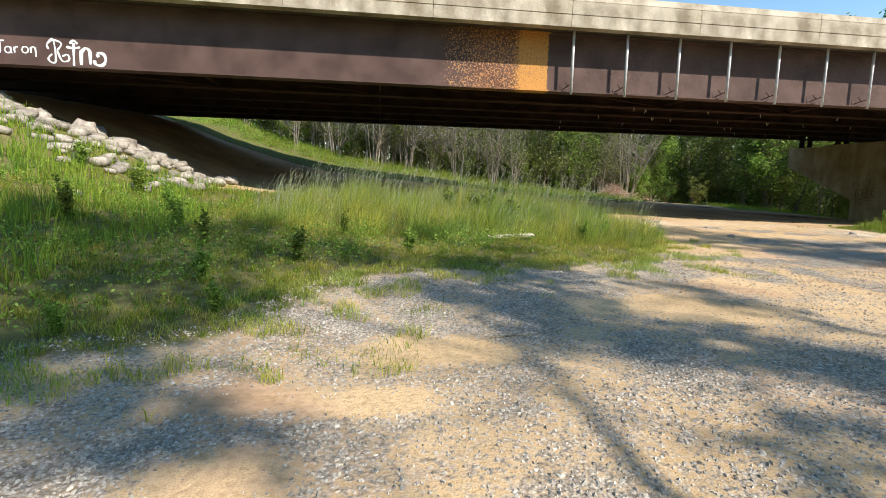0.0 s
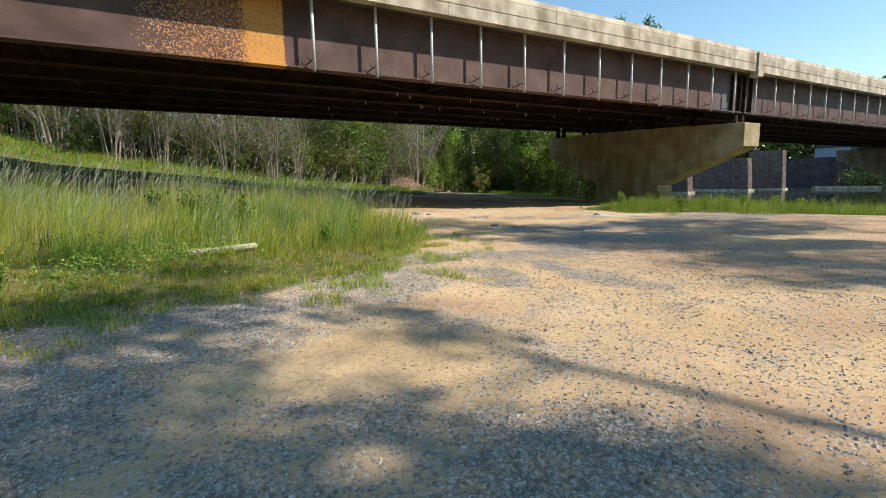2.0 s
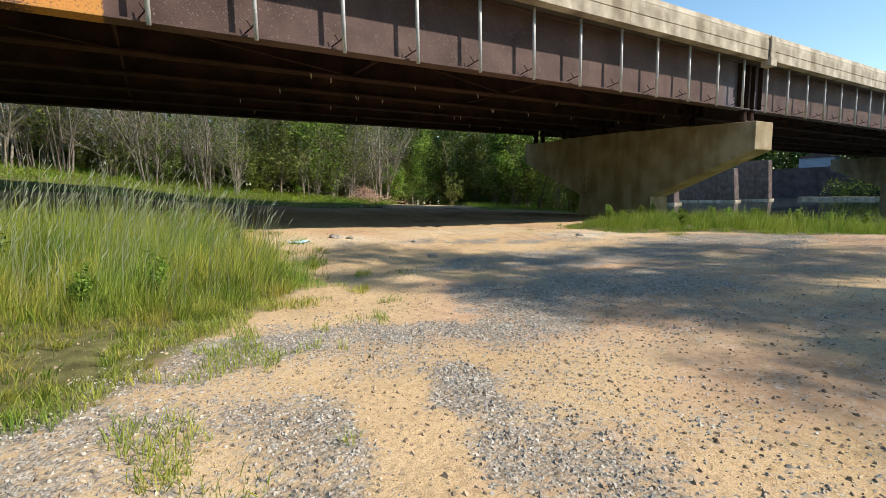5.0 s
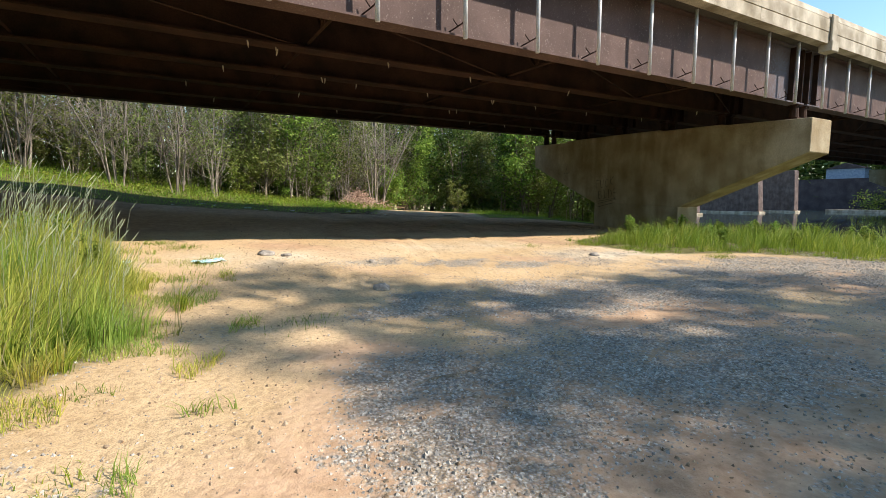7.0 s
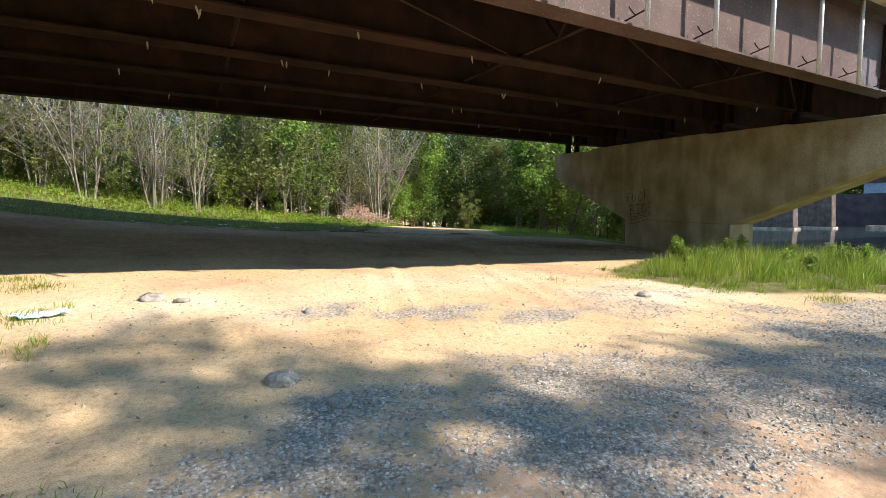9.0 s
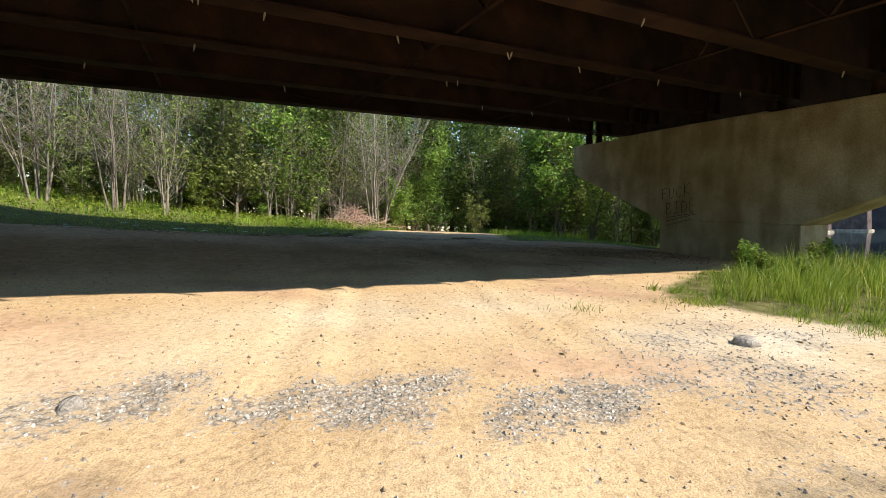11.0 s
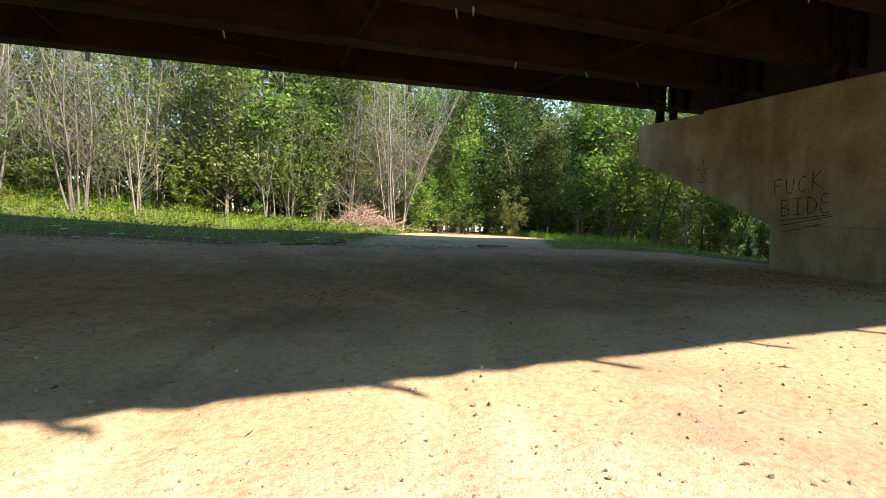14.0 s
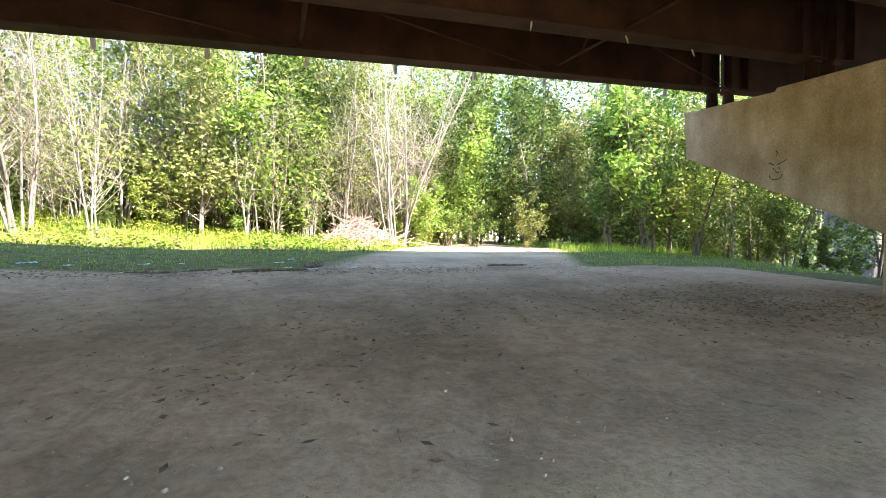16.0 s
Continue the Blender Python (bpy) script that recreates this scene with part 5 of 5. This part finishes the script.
weeds = [weed_kind(601, 0.9), weed_kind(602, 0.7), weed_kind(603, 0.5)]
for x, y, w, s in ((22.5, 18.5, 0, 0.85), (23.6, 19.4, 0, 1.0), (24.2, 19.9, 1, 1.1), (25.2, 18.9, 0, 1.0), (22.6, 17.8, 1, 0.9), (26.4, 19.2, 0, 1.1), (27.6, 18.4, 1, 1.0), (24.6, 17.0, 2, 1.2), (26.0, 16.2, 1, 1.1), (28.4, 16.8, 0, 1.0), (29.6, 18.2, 0, 1.0), (30.4, 15.2, 1, 1.2), (22.9, 18.6, 2, 1.0), (25.8, 17.4, 0, 0.9), (27.0, 16.8, 1, 1.1), (28.0, 15.4, 0, 1.0), (29.2, 14.4, 1, 1.2), (31.2, 17.0, 0, 1.1), (24.0, 16.2, 2, 1.1), (25.4, 14.8, 2, 1.1), (26.8, 13.4, 1, 1.0), (23.2, 19.0, 1, 1.0), (28.8, 13.2, 0, 0.9), (32.0, 14.0, 0, 1.1), (30.0, 12.4, 1, 1.1),
                   (7.4, 17.2, 0, 1.1), (7.9, 16.2, 1, 1.0), (6.8, 18.2, 0, 1.0), (3.6, 15.4, 0, 1.5), (3.0, 14.8, 0, 1.5), (4.2, 14.9, 1, 1.6), (2.3, 15.6, 0, 1.5), (5.6, 12.4, 1, 0.9), (6.4, 12.9, 1, 1.0), (0.6, 9.6, 2, 1.0), (-1.4, 8.4, 2, 1.1), (-3.2, 9.2, 1, 0.9), (-2.4, 6.8, 2, 0.9), (-0.8, 11.4, 1, 0.9),
                   (-5.2, 12.6, 1, 1.0), (-6.4, 13.8, 2, 1.4), (-7.0, 15.2, 1, 1.0), (-4.2, 10.6, 2, 1.3), (-5.6, 9.4, 1, 1.1), (-2.9, 4.6, 2, 0.6), (-8.2, 14.6, 2, 1.3), (-1.8, 5.4, 2, 0.7)):
    copy_thing(weeds[w], pose(x, y, ground_z(x, y), 0, 0, grass_rnd.uniform(0, 360)) @ Matrix.Diagonal((s, s, s, 1)))
for t in weeds:
    for o in (*t.children_recursive, t):
        bpy.data.objects.remove(o)


# ---- stones, rocks and litter ----
def rock_mesh(seed, rough=0.28):
    bm = bmesh.new()
    bmesh.ops.create_icosphere(bm, subdivisions=2, radius=0.5)
    off = Vector((seed * 3.1, seed * 1.7, 0))
    for v in bm.verts:
        v.co *= 1 + rough * noise.noise(v.co * 2.2 + off) + 0.12 * noise.noise(v.co * 6 + off)
        v.co.z *= 0.66
        v.co = Vector([round(c * 4) / 4 * 0.6 + c * 0.4 for c in v.co])
    me = bpy.data.meshes.new("rock")
    bm.to_mesh(me)
    bm.free()
    me.materials.append(M_ROCK)
    me.shade_smooth()
    return me


rocks = [rock_mesh(i) for i in range(7)]
rock_rnd = random.Random(9)


def rock(x, y, s, label, group, sink=0.1):
    ob = new("rock", rock_rnd.choice(rocks))
    ob.matrix_basis = pose(x, y, ground_z(x, y) + s * (0.33 - sink), rock_rnd.uniform(-15, 15), rock_rnd.uniform(-15, 15), rock_rnd.uniform(0, 360)) @ Matrix.Diagonal((s, s * rock_rnd.uniform(0.7, 1.1), s * rock_rnd.uniform(0.7, 1.1), 1))
    return tagged(ob, label, "rock", group)


for i in range(260):
    x = -13.8 + 8.0 * (i % 60) / 60 + rock_rnd.uniform(-0.3, 0.3)
    lit = 16.9 + (4.9 - base_z(x, 18)) / 1.24
    y = lit - abs(rock_rnd.gauss(0, 0.7 if i < 60 else 2.3)) - 0.2
    rock(x, y, rock_rnd.uniform(0.35, 0.85) if i < 50 else rock_rnd.uniform(0.2, 0.55), "pale angular riprap rock on the abutment slope", "riprap on the bank")
for x, y, s in ((18.15, 16.05, 0.27), (11.76, 14.5, 0.26), (12.1, 13.9, 0.2), (10.6, 17.8, 0.30), (10.95, 17.6, 0.2), (12.45, 16.7, 0.16)):
    rock(x, y, s, "half-buried tan stone in the dirt lot", "stones in the lot", 0.28)


def chips(spots, sizes, name, label, category, mat, seed):
    """Many small angular chips, half sunk, as one mesh."""
    rng = np.random.default_rng(seed)
    p = np.array([(x, y, ground_z(x, y)) for x, y in spots])
    n = len(p)
    s = np.array(sizes).reshape(n, 1, 1)
    base = np.array([(1, 0.2, -0.35), (0.1, 0.9, -0.35), (-1, 0.1, -0.35), (0, -0.9, -0.35), (0.45, 0.1, 0.55), (-0.45, -0.1, 0.6)])
    a = rng.uniform(0, 6.283, n)
    ca, sa = np.cos(a)[:, None], np.sin(a)[:, None]
    q = base[None] + rng.normal(0, 0.2, (n, 6, 3))
    q = np.stack([q[:, :, 0] * ca - q[:, :, 1] * sa, q[:, :, 0] * sa + q[:, :, 1] * ca, q[:, :, 2]], axis=2) * s
    v = (p[:, None, :] + q).reshape(-1, 3)
    tri = np.array([(0, 1, 4), (1, 5, 4), (1, 2, 5), (2, 3, 5), (3, 4, 5), (3, 0, 4)])
    f = (tri[None] + (np.arange(n) * 6)[:, None, None]).reshape(-1, 3)
    tagged(new(name, raw_mesh(name, v, f, mat)), label, category, kind="stuff")


def gravel():
    rng = np.random.default_rng(801)
    spots, sizes = [], []
    for box, tries in (((-3, 10, 1.6, 11), 230000), ((8, 25, 8, 17.5), 170000)):
        for x, y in zip(rng.uniform(box[0], box[1], tries), rng.uniform(box[2], box[3], tries)):
            g = gravel_amount(x, y)
            if rng.uniform() > g ** 1.4 * 0.7 + (0.03 if y < 13 else 0.006) or edge_distance(LEFT_GRASS, x, y) > 0.5:
                continue
            spots.append((x, y))
            sizes.append((0.006 + 0.015 * rng.uniform() ** 1.6) * (0.75 + 0.45 * g))
    chips(spots, sizes, "gravel", "loose crushed grey gravel on the dirt", "gravel", M_STONE, 802)
    spots = [(rng.uniform(10, 27), rng.uniform(16, 33)) for _ in range(9000)] + [(rng.uniform(4, 20), rng.uniform(3, 20)) for _ in range(9000)] + [(rng.normal(8.5, 2.6), rng.normal(8.0, 2.0)) for _ in range(9000)]
    chips(spots, [0.005 + 0.02 * rng.uniform() ** 3 for _ in spots], "dirt_clods", "small brown clods and pebbles on the dirt", "clods", M_CLOD, 804)


gravel()


def stick(x, y, length, r, turn, label, group, mat=M_STICK):
    rnd = random.Random(int(x * 97 + y * 31))
    pts = []
    for i in range(5):
        u = (i / 4 - 0.5) * length
        wx, wy = x + u * math.cos(turn) + rnd.uniform(-0.04, 0.04) * length, y + u * math.sin(turn) + rnd.uniform(-0.04, 0.04) * length
        pts.append((wx - x, wy - y, ground_z(wx, wy) + r * 0.6 - ground_z(x, y)))
    s = Shape().tube(pts, [r * 0.6, r, r, r * 0.8, r * 0.4], 6)
    if length > 0.4:
        s.tube([pts[2], (pts[2][0] + 0.12 * math.sin(turn), pts[2][1] - 0.12 * math.cos(turn), pts[2][2] + 0.03)], [r * 0.6, r * 0.3], 5)
    ob = new("stick", s.mesh("stick", mat))
    ob.location = (x, y, ground_z(x, y))
    return tagged(ob, label, "stick", group)


stick_rnd = random.Random(12)
for _ in range(70):
    x, y = stick_rnd.uniform(11, 27), stick_rnd.uniform(20.5, 33.5)
    stick(x, y, stick_rnd.uniform(0.06, 0.32), stick_rnd.uniform(0.003, 0.008), stick_rnd.uniform(0, 6.28), "dead twig lying on the dirt under the bridge", "twigs under the bridge")
for x, y, l, r, a in ((18.9, 25.2, 0.3, 0.016, -0.6), (26.2, 20.6, 1.1, 0.03, 0.1), (17.2, 31.2, 1.6, 0.05, 0.1), (15.2, 31.4, 1.9, 0.04, 0.05), (18.2, 31.9, 0.5, 0.09, 0.5), (23.5, 32.0, 1.2, 0.04, 0.0), (10.85, 10.9, 0.62, 0.010, 0.1), (1.42, 4.55, 1.1, 0.009, 0.25), (20.9, 22.4, 0.6, 0.007, -0.9)):
    stick(x, y, l, r, a, "weathered dead branch lying on the ground", "branches on the ground")


def dry_leaves():
    rng = np.random.default_rng(803)
    c = []
    for n, cx, cy, sx, sy in ((1900, 24.8, 25.6, 1.6, 1.1), (1300, 26.8, 23.6, 1.3, 1.2), (420, 20, 27, 5, 4), (110, 18.9, 25.2, 0.6, 0.5), (90, 20.6, 26.6, 0.5, 0.7), (80, 17.4, 24.0, 0.6, 0.5), (1500, 14, 31.0, 4.5, 0.32), (500, 21.5, 31.4, 2.5, 0.3)):
        for _ in range(n):
            x, y = rng.normal(cx, sx), rng.normal(cy, sy)
            if x < 28.7:
                c.append((x, y, ground_z(x, y) + 0.012))
    v, f = scatter_leaves(c, 1, 0.004, 0.045, rng)
    z = v[:, 2].reshape(-1, 4)
    z[:] = z.mean(axis=1, keepdims=True) + (z - z.mean(axis=1, keepdims=True)) * 0.25
    v[:, 2] = z.ravel()
    tagged(new("dry_leaves", raw_mesh("dry_leaves", v, f, M_DRYLEAF)), "dry brown leaves strewn over the dirt", "leaf litter", kind="stuff")


dry_leaves()


def crumple(name, x, y, sx, sy, seed, mat, label, group="", turn=0.0):
    """A crumpled sheet with thickness."""
    bm = bmesh.new()
    bmesh.ops.create_grid(bm, x_segments=9, y_segments=7, size=0.5)
    for v in bm.verts:
        q = v.co * 3.2 + Vector((seed, seed * 0.7, 0))
        v.co.z = 0.34 * abs(noise.noise(q)) + 0.03 + 0.08 * noise.noise(q * 2.5)
        v.co.x += 0.12 * noise.noise(q * 1.3 + Vector((5, 0, 0)))
        v.co.y += 0.12 * noise.noise(q * 1.3 + Vector((0, 5, 0)))
    me = bpy.data.meshes.new(name)
    bm.to_mesh(me)
    bm.free()
    me.materials.append(mat)
    ob = new(name, me)
    md = ob.modifiers.new("thick", "SOLIDIFY")
    md.thickness = 0.012
    ob.matrix_basis = pose(x, y, ground_z(x, y) - 0.005, 0, 0, turn) @ Matrix.Diagonal((sx, sy, 0.6 * max(sx, sy), 1))
    return tagged(ob, label, "litter", group)


crumple("plastic_bag", 9.5, 17.35, 0.5, 0.3, 3, M_BLUE, "crumpled pale blue plastic bag on the sand", turn=20)
crumple("plastic_scrap", 8.2, 17.6, 0.3, 0.14, 8, M_BLUE, "small blue plastic scrap beside the grass", turn=70)
lit_rnd = random.Random(21)
for i in range(16):
    crumple("paper_scrap", 9 + 11 * lit_rnd.random(), lit_rnd.uniform(30.8, 34.4), lit_rnd.uniform(0.1, 0.3), lit_rnd.uniform(0.08, 0.2), i, M_PAPER, "crumpled white paper litter along the drip line", "litter behind the bridge", lit_rnd.uniform(0, 360))
crumple("plastic_scrap", 12.2, 32.6, 0.35, 0.12, 15, M_BLUE, "small blue plastic scrap in the rough grass", turn=10)
crumple("yellow_leaf", 16.72, 22.2, 0.13, 0.08, 17, M_LEAF_YELLOW, "fallen yellow-green leaf on the dirt", turn=10)

# a weathered board lying in the grass
board = Shape().box(-0.62, -0.11, 0.0, 0.62, 0.11, 0.07)
ob = new("board", board.mesh("board", M_PLANK))
bevel(ob, 0.012, 2)
ob.matrix_basis = pose(3.42, 12.05, ground_z(3.42, 12.05) + 0.12, 3, -2, 6)
tagged(ob, "pale weathered board lying on the flattened grass", "board")
prop = Shape().box(-0.5, -0.09, 0, 0.5, 0.09, 0.19)
ob = new("timber", prop.mesh("timber", M_STICK))
bevel(ob, 0.015, 2)
ob.matrix_basis = pose(3.42, 12.1, ground_z(3.42, 12.1) - 0.06, 0, 0, 6)
tagged(ob, "old dark timber under a weathered board", "timber")

# the pile of cut brush at the wood's foot
brush = thing("brush_pile", "heap of reddish dead cut brush at the wood edge", "brush pile", at=(20.6, 40.3, ground_z(20.6, 40.3)))
bs, brnd = Shape(), random.Random(31)
for i in range(420):
    a, r = brnd.uniform(0, 6.28), abs(brnd.gauss(0, 0.85))
    x, y = r * math.cos(a) * 1.25, r * math.sin(a) * 0.8
    z = max(0.05, (1.25 - 0.75 * math.hypot(x / 1.3, y))) * brnd.uniform(0.1, 1.0)
    d, ln = brnd.uniform(0, 6.28), brnd.uniform(0.6, 1.8)
    dx, dy, dz = math.cos(d) * ln * 0.5, math.sin(d) * ln * 0.4, brnd.uniform(-0.5, 0.8) * ln
    z0 = max(0.02, z - dz * 0.5)
    bs.tube([(x - dx, y - dy, z0), (x + 0.05, y, z + 0.08), (x + dx, y + dy, max(0.03, z + dz * 0.5 + 0.02))], [0.016, 0.012, 0.004], 4, False)
ob = part("brushwood", bs.mesh("brushwood", M_TWIG), brush)
ob["kind"] = "stuff"
log = Shape().tube([(-0.9, 0, 0.13), (0, 0.05, 0.16), (0.9, 0, 0.13)], [0.15, 0.16, 0.13], 10)
ob = new("log", log.mesh("log", M_BARK))
ob.matrix_basis = pose(33.6, 45.2, ground_z(33.6, 45.2), 0, 0, 12)
tagged(ob, "dark fallen log beside the end of the track", "log")

# pale wasp nests and dead roots that hang under the girders
nest = Shape().tube([(0, 0, 0.02), (0.01, 0, -0.07), (0.02, 0.01, -0.16)], [0.012, 0.022, 0.006], 6).mesh("nest", M_PLANK)
nrnd = random.Random(41)
for i in range(26):
    gy = nrnd.choice(GIRDERS_Y[1:5])
    x = nrnd.uniform(9, 28)
    ob = new("mud_nest", nest)
    ob.matrix_basis = pose(x, gy + nrnd.uniform(-0.2, 0.2), cross_slope(gy), nrnd.uniform(-20, 20), nrnd.uniform(-20, 20), 0)
    tagged(ob, "small pale mud nest hanging under a girder", "nest", "nests under the girders")
